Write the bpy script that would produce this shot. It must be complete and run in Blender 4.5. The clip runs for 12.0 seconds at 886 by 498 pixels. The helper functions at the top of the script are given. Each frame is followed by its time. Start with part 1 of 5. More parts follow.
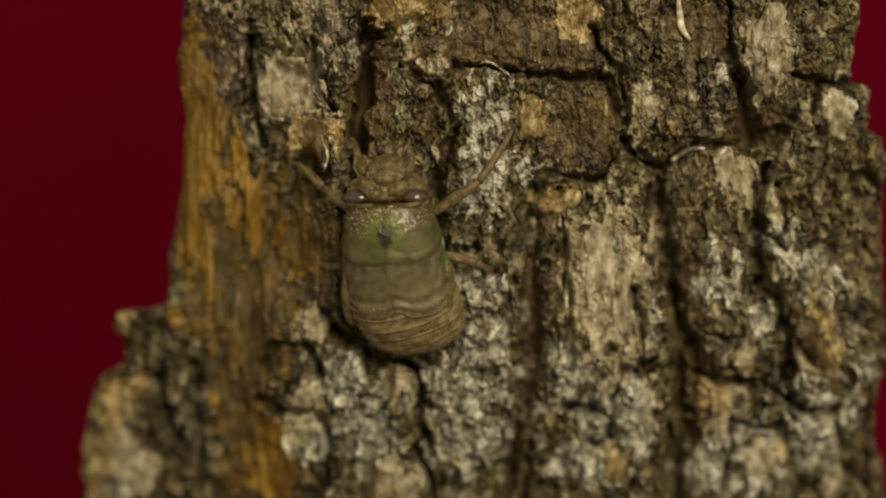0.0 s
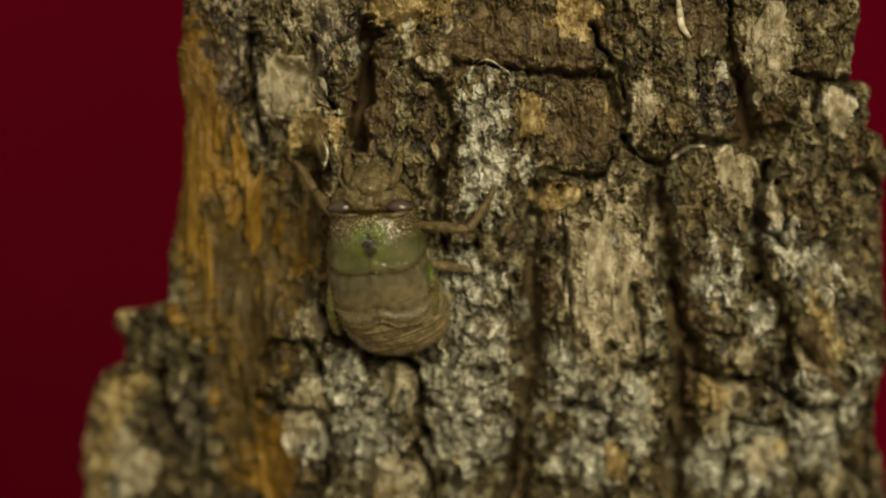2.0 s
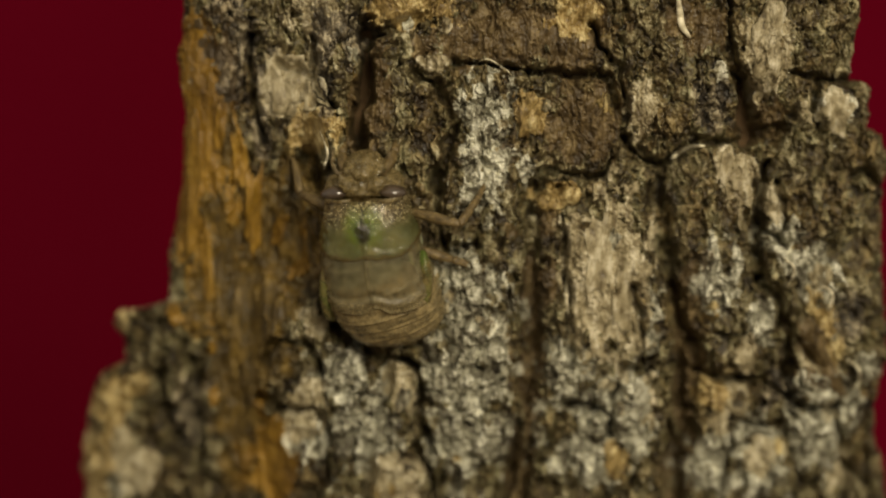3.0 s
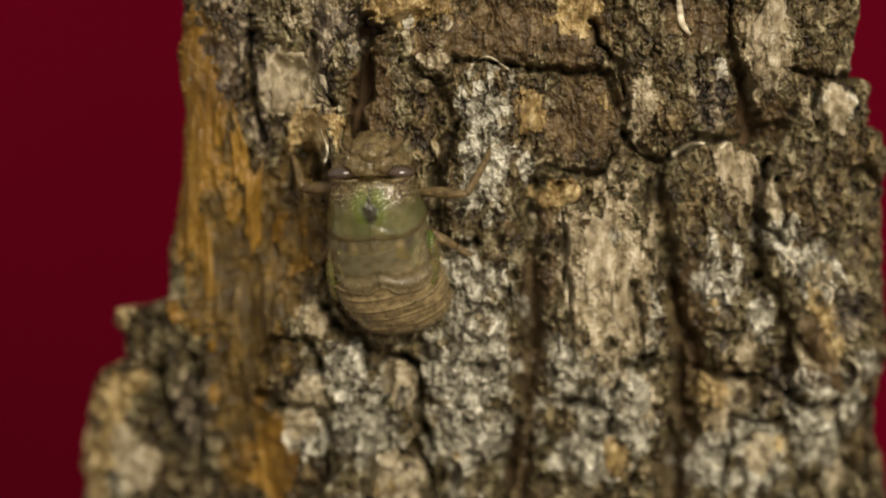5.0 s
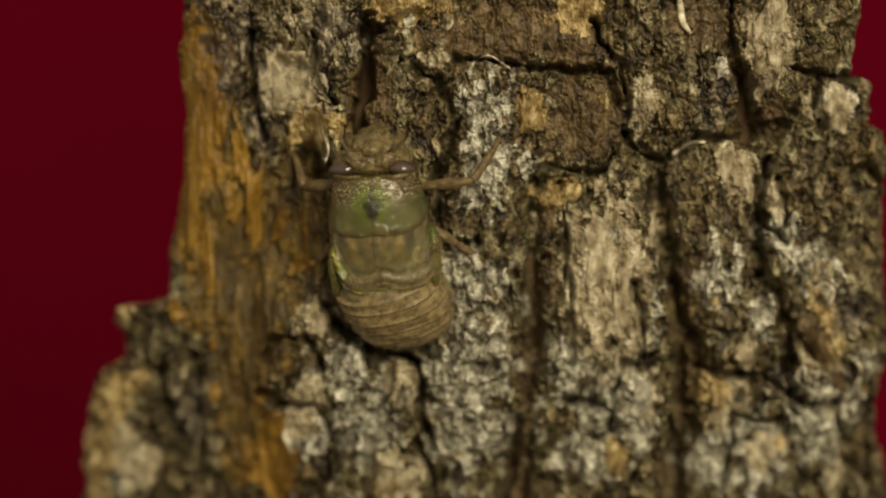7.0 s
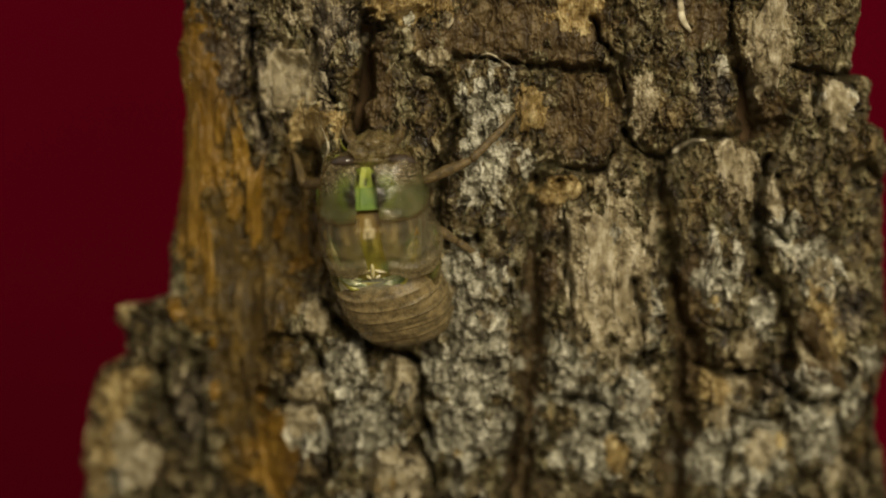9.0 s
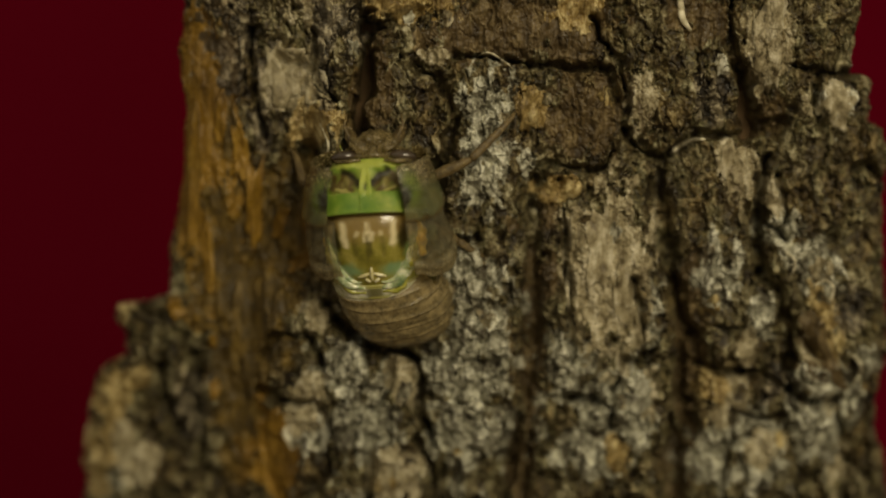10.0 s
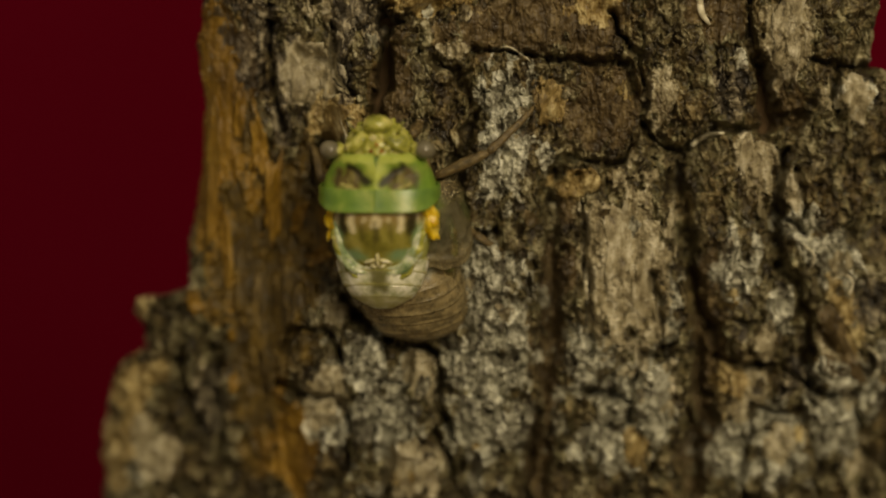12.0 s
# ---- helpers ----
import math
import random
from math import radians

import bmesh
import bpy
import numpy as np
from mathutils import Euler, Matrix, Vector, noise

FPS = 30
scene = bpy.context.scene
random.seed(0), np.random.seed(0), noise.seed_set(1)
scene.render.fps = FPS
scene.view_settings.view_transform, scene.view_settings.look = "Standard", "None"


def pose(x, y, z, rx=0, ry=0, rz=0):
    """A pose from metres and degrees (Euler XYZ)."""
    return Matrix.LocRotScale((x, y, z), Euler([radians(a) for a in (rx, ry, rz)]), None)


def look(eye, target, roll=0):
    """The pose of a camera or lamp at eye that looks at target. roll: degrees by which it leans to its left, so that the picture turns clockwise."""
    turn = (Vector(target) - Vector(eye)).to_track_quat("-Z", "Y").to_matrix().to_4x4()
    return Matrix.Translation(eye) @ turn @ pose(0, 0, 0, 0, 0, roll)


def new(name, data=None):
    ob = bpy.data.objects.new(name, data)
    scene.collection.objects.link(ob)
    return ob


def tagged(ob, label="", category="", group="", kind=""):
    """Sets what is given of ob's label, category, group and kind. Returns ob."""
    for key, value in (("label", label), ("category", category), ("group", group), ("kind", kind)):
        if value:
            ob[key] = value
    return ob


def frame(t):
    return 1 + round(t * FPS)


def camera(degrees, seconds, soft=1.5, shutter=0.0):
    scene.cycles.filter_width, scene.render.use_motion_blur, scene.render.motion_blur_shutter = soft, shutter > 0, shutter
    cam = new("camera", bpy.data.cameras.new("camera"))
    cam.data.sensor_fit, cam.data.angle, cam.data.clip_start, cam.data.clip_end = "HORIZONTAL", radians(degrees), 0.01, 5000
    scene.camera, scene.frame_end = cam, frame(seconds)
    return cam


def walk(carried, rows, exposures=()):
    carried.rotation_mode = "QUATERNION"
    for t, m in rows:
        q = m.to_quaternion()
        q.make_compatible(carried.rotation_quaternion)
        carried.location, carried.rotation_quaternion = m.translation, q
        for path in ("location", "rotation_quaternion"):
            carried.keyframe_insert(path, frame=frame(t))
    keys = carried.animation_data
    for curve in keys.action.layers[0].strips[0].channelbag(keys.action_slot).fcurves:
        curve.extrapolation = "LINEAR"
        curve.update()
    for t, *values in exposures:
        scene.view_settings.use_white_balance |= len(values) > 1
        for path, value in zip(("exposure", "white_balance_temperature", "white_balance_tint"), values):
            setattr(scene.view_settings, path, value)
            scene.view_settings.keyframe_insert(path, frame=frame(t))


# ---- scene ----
MM = 0.001

# ---------------------------------------------------------------- camera
cam = camera(15.18, 12.0, soft=1.95)
cam.data.dof.use_dof = True
cam.data.dof.focus_distance = 0.3945
cam.data.dof.aperture_fstop = 5.8
PX = 15.18 / 1568


def aim(dx, dy):
    """A camera in front of the trunk, turned by small steps to the side and up."""
    return pose(0, -0.4, 0, 90 - dy * PX, 0, dx * PX)


CAMERA_ROWS = [(0.0, aim(0, -4)), (1.0, aim(0, -2.5)), (2.0, aim(0, -0.5)), (3.0, aim(0, 0.3)), (5.0, aim(0, 5)), (6.0, aim(0.5, 7.3)),
               (7.0, aim(1.5, 7)), (9.0, aim(1.5, 10.5)), (10.1, aim(1.5, 12.8)), (10.2, aim(33.5, 21.5)), (10.5, aim(34.5, 22)), (12.0, aim(34.8, 22.8))]
walk(cam, CAMERA_ROWS, exposures=[
    (0.0, -0.44, 7000, 9), (0.5, -0.08, 6600, 15), (1.0, -0.22, 6700, 12), (1.5, -0.2, 6900, 8), (2.0, -0.45, 7150, 5), (2.5, 0.0, 6720, 14),
    (3.0, -0.35, 6950, 9), (5.0, -0.02, 6400, 17), (5.5, 0.0, 6850, 10), (6.0, -0.2, 6600, 15), (6.5, -0.35, 6900, 12), (7.0, -0.32, 7100, 10),
    (9.0, -0.58, 7000, 9), (9.5, -0.72, 7000, 9), (10.0, -1.02, 7400, 5), (10.5, -0.9, 7250, 17), (11.0, -0.93, 7900, 10),
    (11.5, -1.12, 7950, 11), (12.0, -0.97, 7850, 8)])

# ---------------------------------------------------------------- world and light
world = bpy.data.worlds.new("room_light")
scene.world = world
world.use_nodes = True
world.node_tree.nodes["Background"].inputs["Color"].default_value = (1.0, 0.93, 0.82, 1)
world.node_tree.nodes["Background"].inputs["Strength"].default_value = 0.52


def area_lamp(name, eye, target, size, watts, colour):
    data = bpy.data.lights.new(name, "AREA")
    data.shape, data.size, data.energy, data.color = "DISK", size, watts, colour
    ob = new(name, data)
    ob.matrix_world = look(eye, target)
    return ob


area_lamp("room_lamp", (0.28, -1.0, 0.36), (0, 0, -0.01), 0.46, 15.0, (1.0, 0.90, 0.70))


# ---------------------------------------------------------------- materials
class Mat:
    """A node material with a Principled shader and a few short helpers."""

    def __init__(self, name, rough=0.6, spec=0.4):
        self.mat = bpy.data.materials.new(name)
        self.mat.use_nodes = True
        self.nt = self.mat.node_tree
        self.bsdf = self.nt.nodes["Principled BSDF"]
        self.bsdf.inputs["Roughness"].default_value = rough
        self.bsdf.inputs["Specular IOR Level"].default_value = spec
        self.coord = self.nt.nodes.new("ShaderNodeTexCoord").outputs["Object"]

    def link(self, a, b):
        self.nt.links.new(a, b)

    def put(self, socket, value):
        if isinstance(value, bpy.types.NodeSocket):
            self.link(value, socket)
        else:
            socket.default_value = value

    def noise(self, scale, detail=4, rough=0.6, stretch=(1, 1, 1), lacunarity=2.0):
        mp = self.nt.nodes.new("ShaderNodeMapping")
        mp.inputs["Scale"].default_value = stretch
        self.link(self.coord, mp.inputs["Vector"])
        n = self.nt.nodes.new("ShaderNodeTexNoise")
        n.inputs["Scale"].default_value, n.inputs["Detail"].default_value = scale, detail
        n.inputs["Roughness"].default_value, n.inputs["Lacunarity"].default_value = rough, lacunarity
        self.link(mp.outputs["Vector"], n.inputs["Vector"])
        return n.outputs["Fac"]

    def attr(self, name):
        n = self.nt.nodes.new("ShaderNodeAttribute")
        n.attribute_name = name
        return n.outputs["Fac"]

    def ramp(self, fac, *stops):
        n = self.nt.nodes.new("ShaderNodeValToRGB")
        el = n.color_ramp.elements
        while len(el) < len(stops):
            el.new(0.5)
        for e, (at, colour) in zip(el, stops):
            e.position, e.color = at, (*colour, 1)
        self.link(fac, n.inputs["Fac"])
        return n.outputs["Color"]

    def step(self, fac, lo, hi, a=0.0, b=1.0):
        n = self.nt.nodes.new("ShaderNodeMapRange")
        for key, value in (("From Min", lo), ("From Max", hi), ("To Min", a), ("To Max", b)):
            n.inputs[key].default_value = value
        self.link(fac, n.inputs["Value"])
        return n.outputs["Result"]

    def math(self, op, a, b):
        n = self.nt.nodes.new("ShaderNodeMath")
        n.operation = op
        self.put(n.inputs[0], a)
        self.put(n.inputs[1], b)
        return n.outputs[0]

    def mix(self, fac, a, b, blend="MIX"):
        n = self.nt.nodes.new("ShaderNodeMix")
        n.data_type, n.blend_type = "RGBA", blend
        self.put(n.inputs["Factor"], fac)
        for sock, value in ((n.inputs[6], a), (n.inputs[7], b)):
            self.put(sock, value if isinstance(value, bpy.types.NodeSocket) else (*value, 1))
        return n.outputs[2]

    def bump(self, height, strength, distance):
        n = self.nt.nodes.new("ShaderNodeBump")
        n.inputs["Strength"].default_value, n.inputs["Distance"].default_value = strength, distance
        self.link(height, n.inputs["Height"])
        self.link(n.outputs["Normal"], self.bsdf.inputs["Normal"])

    def colour(self, value):
        self.put(self.bsdf.inputs["Base Color"], value if isinstance(value, bpy.types.NodeSocket) else (*value, 1))
        return self

    def see_through(self, amount, tint=(1.0, 0.92, 0.70)):
        """Thin cuticle: part of the light passes straight through."""
        clear = self.nt.nodes.new("ShaderNodeBsdfTransparent")
        clear.inputs["Color"].default_value = (*tint, 1)
        both = self.nt.nodes.new("ShaderNodeMixShader")
        self.put(both.inputs[0], amount)
        self.link(self.bsdf.outputs[0], both.inputs[1])
        self.link(clear.outputs[0], both.inputs[2])
        self.link(both.outputs[0], self.nt.nodes["Material Output"].inputs["Surface"])
        return self


def bark_material():
    m = Mat("weathered_bark", rough=0.5, spec=0.5)
    big = m.noise(150, 4, 0.6, (1, 1, 0.6))
    mid = m.noise(560, 6, 0.62, (1, 1, 0.62))
    fine = m.noise(1700, 4, 0.65, (1, 1, 0.6))
    tiny = m.noise(4600, 3, 0.7)
    other = m.noise(330, 5, 0.65, (1.1, 1, 0.7))
    grain = m.noise(900, 5, 0.65, (1, 1, 0.12))
    mixed = m.math("ADD", m.math("MULTIPLY", mid, 0.48), m.math("ADD", m.math("MULTIPLY", fine, 0.34), m.math("MULTIPLY", tiny, 0.18)))
    mixed = m.math("ADD", mixed, m.math("MULTIPLY", m.attr("granule"), 0.16))
    crust = m.ramp(mixed, (0.41, (0.019, 0.0125, 0.0055)), (0.49, (0.076, 0.058, 0.024)), (0.55, (0.186, 0.157, 0.078)),
                   (0.65, (0.50, 0.46, 0.315)))
    umber = m.ramp(mixed, (0.41, (0.016, 0.0095, 0.0035)), (0.51, (0.074, 0.050, 0.018)), (0.59, (0.205, 0.149, 0.06)), (0.69, (0.43, 0.36, 0.20)))
    olive = m.ramp(mixed, (0.41, (0.021, 0.017, 0.007)), (0.52, (0.098, 0.089, 0.039)), (0.65, (0.44, 0.42, 0.25)))
    col = m.mix(m.step(big, 0.40, 0.56), umber, crust)
    col = m.mix(m.step(other, 0.50, 0.60, 0.0, 0.8), col, olive)
    wood = m.ramp(m.math("ADD", m.math("MULTIPLY", grain, 0.4), m.math("MULTIPLY", big, 0.6)),
                  (0.36, (0.072, 0.036, 0.004)), (0.46, (0.165, 0.087, 0.008)), (0.55, (0.265, 0.148, 0.018)), (0.67, (0.45, 0.28, 0.06)))
    dark_brown = m.ramp(m.math("ADD", m.math("MULTIPLY", grain, 0.4), m.math("MULTIPLY", mid, 0.6)),
                 (0.38, (0.024, 0.016, 0.005)), (0.50, (0.076, 0.049, 0.011)), (0.62, (0.19, 0.122, 0.027)))
    fibre = m.ramp(m.math("ADD", m.math("MULTIPLY", grain, 0.45), m.math("MULTIPLY", mixed, 0.55)),
                   (0.41, (0.030, 0.018, 0.006)), (0.52, (0.100, 0.066, 0.026)), (0.64, (0.27, 0.20, 0.095)))
    pale = m.ramp(m.math("ADD", m.math("MULTIPLY", grain, 0.35), m.math("MULTIPLY", mixed, 0.65)),
                  (0.39, (0.09, 0.063, 0.029)), (0.50, (0.31, 0.26, 0.152)), (0.62, (0.68, 0.62, 0.47)))
    ochre = m.ramp(mixed, (0.41, (0.12, 0.075, 0.022)), (0.5, (0.31, 0.215, 0.075)), (0.59, (0.60, 0.49, 0.25)))
    lichen = m.ramp(mixed, (0.41, (0.065, 0.054, 0.034)), (0.495, (0.265, 0.252, 0.182)), (0.61, (0.73, 0.715, 0.59)))
    sooty = m.ramp(mixed, (0.43, (0.013, 0.010, 0.007)), (0.51, (0.065, 0.050, 0.032)), (0.57, (0.32, 0.27, 0.18)))
    for key, c, most in (("wood", wood, 1.0), ("dark_brown", dark_brown, 0.95), ("fibre", fibre, 0.95), ("lichen", lichen, 0.9), ("pale", pale, 0.92),
                         ("ochre", ochre, 0.85), ("sooty", sooty, 0.85)):
        worn = m.math("ADD", m.attr(key), m.math("MULTIPLY", m.math("SUBTRACT", m.math("ADD", other, fine), 1.0), 1.0 if key in ("lichen", "pale") else 1.5))
        soft = 0.35 if key in ("wood", "dark_brown") else 0.15
        col = m.mix(m.math("MULTIPLY", m.step(worn, 0.5 - soft, 0.5 + soft), most), col, c)
    m.colour(col)
    m.put(m.bsdf.inputs["Roughness"], m.step(fine, 0.38, 0.62, 0.34, 0.72))
    h = m.math("ADD", m.math("MULTIPLY", mid, 0.5), m.math("MULTIPLY", fine, 0.5))
    m.bump(h, 0.7, 0.0006)
    return m.mat


def plain_material(name, dark, light, scale, rough=0.6, spec=0.4, bump=0.0, stretch=(1, 1, 1)):
    m = Mat(name, rough, spec)
    n = m.noise(scale, 5, 0.65, stretch)
    m.colour(m.ramp(n, (0.35, dark), (0.65, light)))
    if bump:
        m.bump(n, bump, 0.3 / scale)
    return m


BARK = bark_material()
CORE = plain_material("trunk_wood", (0.05, 0.03, 0.015), (0.16, 0.10, 0.05), 300, 0.9, 0.2, 0.6, (1, 1, 0.1)).mat
RED = plain_material("red_backdrop_cloth", (0.112, 0.0014, 0.0098), (0.135, 0.0018, 0.0125), 5, 0.95, 0.0).mat
FLOOR = plain_material("plain_floor", (0.16, 0.13, 0.10), (0.22, 0.18, 0.14), 30, 0.8, 0.2).mat


# ---------------------------------------------------------------- noise on arrays
def lattice(ix, iz, seed):
    n = (ix.astype(np.int64) * 374761393 + iz.astype(np.int64) * 668265263 + seed * 974634777) & 0x7FFFFFFF
    n = ((n ^ (n >> 13)) * 1274126177) & 0x7FFFFFFF
    n = ((n ^ (n >> 16)) * 2246822519) & 0x7FFFFFFF
    return ((n ^ (n >> 15)) & 0xFFFFFF) / float(0xFFFFFF)


def value_noise(x, z, seed):
    ix, iz = np.floor(x), np.floor(z)
    fx, fz = x - ix, z - iz
    fx, fz = fx * fx * fx * (fx * (fx * 6 - 15) + 10), fz * fz * fz * (fz * (fz * 6 - 15) + 10)
    a, b = lattice(ix, iz, seed), lattice(ix + 1, iz, seed)
    c, d = lattice(ix, iz + 1, seed), lattice(ix + 1, iz + 1, seed)
    return (a + (b - a) * fx) * (1 - fz) + (c + (d - c) * fx) * fz


def fbm(x, z, seed, octaves=4, gain=0.5):
    total, amp, norm = np.zeros_like(x), 1.0, 0.0
    for k in range(octaves):
        total += amp * (value_noise(x * 2.03 ** k + 17.3 * k, z * 2.03 ** k - 9.1 * k, seed + k) * 2 - 1)
        norm += amp
        amp *= gain
    return total / norm


def worley(x, z, seed):
    """Distances to the nearest and the second nearest cell point."""
    ix, iz = np.floor(x), np.floor(z)
    f1, f2 = np.full_like(x, 9.0), np.full_like(x, 9.0)
    for a in (-1, 0, 1):
        for b in (-1, 0, 1):
            px = ix + a + 0.15 + 0.7 * lattice(ix + a, iz + b, seed)
            pz = iz + b + 0.15 + 0.7 * lattice(ix + a, iz + b, seed + 7)
            d = np.hypot(x - px, z - pz)
            f2 = np.minimum(f2, np.maximum(f1, d))
            f1 = np.minimum(f1, d)
    return f1, f2


def granules(x, z, seed):
    """Rounded crumbs packed side by side: their domes, and one value for each crumb."""
    ix, iz = np.floor(x), np.floor(z)
    f1, own = np.full_like(x, 9.0), np.zeros_like(x)
    for a in (-1, 0, 1):
        for b in (-1, 0, 1):
            px = ix + a + 0.1 + 0.8 * lattice(ix + a, iz + b, seed)
            pz = iz + b + 0.1 + 0.8 * lattice(ix + a, iz + b, seed + 7)
            d = np.hypot(x - px, z - pz) * (0.75 + 0.6 * lattice(ix + a, iz + b, seed + 13))
            nearer = d < f1
            f1, own = np.where(nearer, d, f1), np.where(nearer, lattice(ix + a, iz + b, seed + 29), own)
    return np.sqrt(np.clip(1 - f1 ** 2, 0, 1)), own


def ease(a, b, x):
    t = np.clip((x - a) / (b - a), 0, 1)
    return t * t * (3 - 2 * t)


# ---------------------------------------------------------------- trunk plan, in millimetres
def trunk_depth(x, z):
    """How far the trunk's face lies behind the plane of focus: it leans, curves away and is stripped to the wood on one side."""
    y = -0.24 * z + 0.003 * np.maximum(x - 14, 0) ** 2 + 0.0034 * np.minimum(x + 1, 0) ** 2
    stripped = ease(-13, -18, x) * ease(-9, -3, z)
    y = y + 0.08 * np.maximum(-4 - z, 0)
    return y + 3.6 * stripped + 0.08 * np.maximum(-12 - x, 0) + 2.5 * ease(-19, -27, x) * ease(-3, -9, z)


LEFT_EDGE = [(-30.9, 38.8), (-31.4, 30.7), (-31.8, 26.6), (-32.4, 23.2), (-32.2, 20.4), (-31.6, 17.6), (-31.7, 12.0), (-32.3, 7.1), (-33.3, 2.2), (-33.9, -0.6),
             (-34.0, -6.2), (-37.2, -7.4), (-40.8, -7.7), (-41.3, -9.3), (-40.0, -11.4), (-39.6, -13.8), (-42.0, -15.1), (-43.5, -16.6), (-44.5, -20.2), (-45.3, -23.9),
             (-46.2, -27.7), (-45.5, -29.9), (-45.9, -32.3), (-47.3, -41.2)]
RIGHT_EDGE = [(50.3, 38.5), (50.0, 30.4), (49.8, 26.3), (49.4, 23.6), (49.1, 20.6), (51.2, 20.0), (51.8, 19.2), (51.7, 16.4), (51.2, 14.8), (53.2, 13.8),
              (54.4, 9.9), (53.6, 6.4), (53.8, -0.6), (54.4, -7.0), (54.8, -11.3), (54.5, -14.9), (53.5, -18.8), (53.5, -24.2), (54.7, -25.9),
              (55.3, -29.4), (55.7, -31.7), (56.6, -40.4)]

# open fissures, and dark courses carved like them: half width, depth, course
FISSURES = []


def fissure(half, deep, *course):
    FISSURES.append((half + (0.12 if half < 0.45 else 0.0), deep + (1.2 if half < 0.45 else 0.0), course))


fissure(0.7, 5.0, (33.7, 36.2), (34.2, 29.6), (34.1, 25.7), (34.5, 22.3), (35.6, 19.7), (36.2, 16.3), (36.6, 13.3))
fissure(1.3, 5.5, (36.2, 19.0), (36.7, 16.7), (36.6, 14.0))
fissure(0.9, 4.5, (37.8, 14.0), (40.0, 14.9), (40.6, 13.4))
fissure(0.45, 3.5, (36.6, 13.3), (34.4, 12.8), (30.9, 13.1), (28.9, 11.9), (26.5, 10.6), (24.1, 10.9), (22.2, 12.5), (21.6, 14.6), (22.1, 17.6), (20.7, 21.6), (18.5, 24.3), (17.5, 26.8))
fissure(1.15, 4.8, (25.8, 10.2), (25.9, 6.2), (26.3, 1.4), (27.4, -2.7), (28.1, -6.8), (28.6, -10.9), (29.1, -16.5), (29.2, -22.1), (28.1, -26.3), (28.3, -36.2))
fissure(0.8, 3.0, (28.1, -4.0), (29.6, -9.5), (31.1, -13.7), (30.5, -19.3))
fissure(0.4, 3.5, (39.4, 10.6), (38.3, 6.9), (38.1, 2.8), (37.8, -0.6), (38.4, -3.4))
fissure(0.75, 5.0, (38.4, -3.4), (40.6, -6.1), (41.8, -9.3), (42.4, -13.8), (41.7, -16.3), (42.9, -18.9), (45.8, -19.6), (48.6, -19.3))
fissure(0.5, 4.5, (31.1, -14.7), (33.0, -15.5), (35.7, -16.0), (38.9, -16.0), (42.5, -18.7))
fissure(0.4, 3.0, (1.1, 22.1), (4.4, 22.3), (6.4, 21.9), (10.5, 21.2), (14.5, 20.8), (17.9, 21.0), (20.0, 20.2), (20.7, 17.2), (21.5, 13.6))
fissure(0.45, 3.0, (10.9, 9.5), (14.6, 9.1), (17.7, 8.3), (19.4, 9.0), (20.4, 10.9))
fissure(1.25, 4.0, (10.9, 7.5), (10.6, 2.8), (10.4, -2.7), (10.8, -6.8), (10.5, -12.3), (10.0, -17.8), (9.0, -22.0), (8.0, -26.2), (7.4, -36.1))
fissure(0.3, 2.0, (13.1, -18.8), (16.2, -19.2), (19.0, -19.2), (20.7, -20.2), (20.6, -22.7))
fissure(0.3, 2.0, (20.7, -20.2), (21.2, -17.1), (21.7, -14.3), (24.8, -14.8), (24.4, -10.9), (23.5, -6.8), (23.3, -4.7))
fissure(0.4, 4.0, (-5.8, -13.6), (-3.4, -14.0), (-2.7, -16.4), (-2.9, -19.9), (-2.0, -22.7), (-1.3, -24.8))
fissure(0.6, 3.0, (-13.3, -9.9), (-10.6, -11.6), (-8.5, -13.0), (-3.4, -14.0))
fissure(0.55, 2.5, (-6.4, -14.3), (-7.0, -17.8), (-8.5, -22.0), (-9.1, -26.2), (-10.0, -36.1))
fissure(1.25, 9.0, (-9.0, 26.9), (-9.3, 22.9), (-9.7, 19.6), (-10.0, 16.2), (-10.5, 12.1))
fissure(0.7, 3.5, (-2.8, 20.9), (-0.9, 19.6), (0.5, 16.9), (1.1, 13.9), (0.1, 10.5), (-0.8, 7.5))
# dark course beside the insect, carved as a groove
fissure(0.7, 4.0, (-0.8, 9.5), (-0.5, 6.2), (-0.5, 2.8), (0.4, 0.1), (3.8, 0.7))
# a run of horizontal shading, put into the shape as a groove
fissure(0.6, 2.5, (-9.0, 26.2), (-6.3, 26.3), (-3.9, 27.0), (-1.6, 28.1), (-0.6, 32.1))
# a blackish lichen band, carved as a groove
fissure(0.35, 2.5, (-15.4, 25.7), (-15.4, 22.4), (-15.2, 19.0), (-13.1, 16.9))
fissure(0.3, 2.2, (41.1, 2.1), (41.3, 5.6), (40.2, 8.3))
fissure(0.3, 2.2, (38.9, 2.5), (40.4, 1.4), (41.3, 0.1))
fissure(0.35, 2.5, (43.3, -11.0), (44.9, -12.8), (46.3, -14.6))
fissure(0.4, 2.5, (49.3, 9.0), (51.1, 9.4), (52.6, 8.4))
fissure(0.4, 2.5, (41.5, 21.1), (44.7, 20.5), (49.0, 20.1))
fissure(0.4, 2.5, (44.7, 19.8), (44.5, 16.5), (45.6, 13.8))
fissure(0.3, 2.0, (-23.0, 26.1), (-23.2, 21.3), (-22.8, 16.6), (-21.6, 13.1))
fissure(0.3, 2.0, (-19.7, 22.6), (-18.7, 21.3), (-17.3, 21.6), (-15.7, 20.4))
fissure(0.35, 2.2, (-3.4, -24.1), (-1.7, -26.9), (-1.3, -30.5))
fissure(0.5, 2.5, (10.8, -24.1), (10.4, -27.6), (9.8, -31.8))
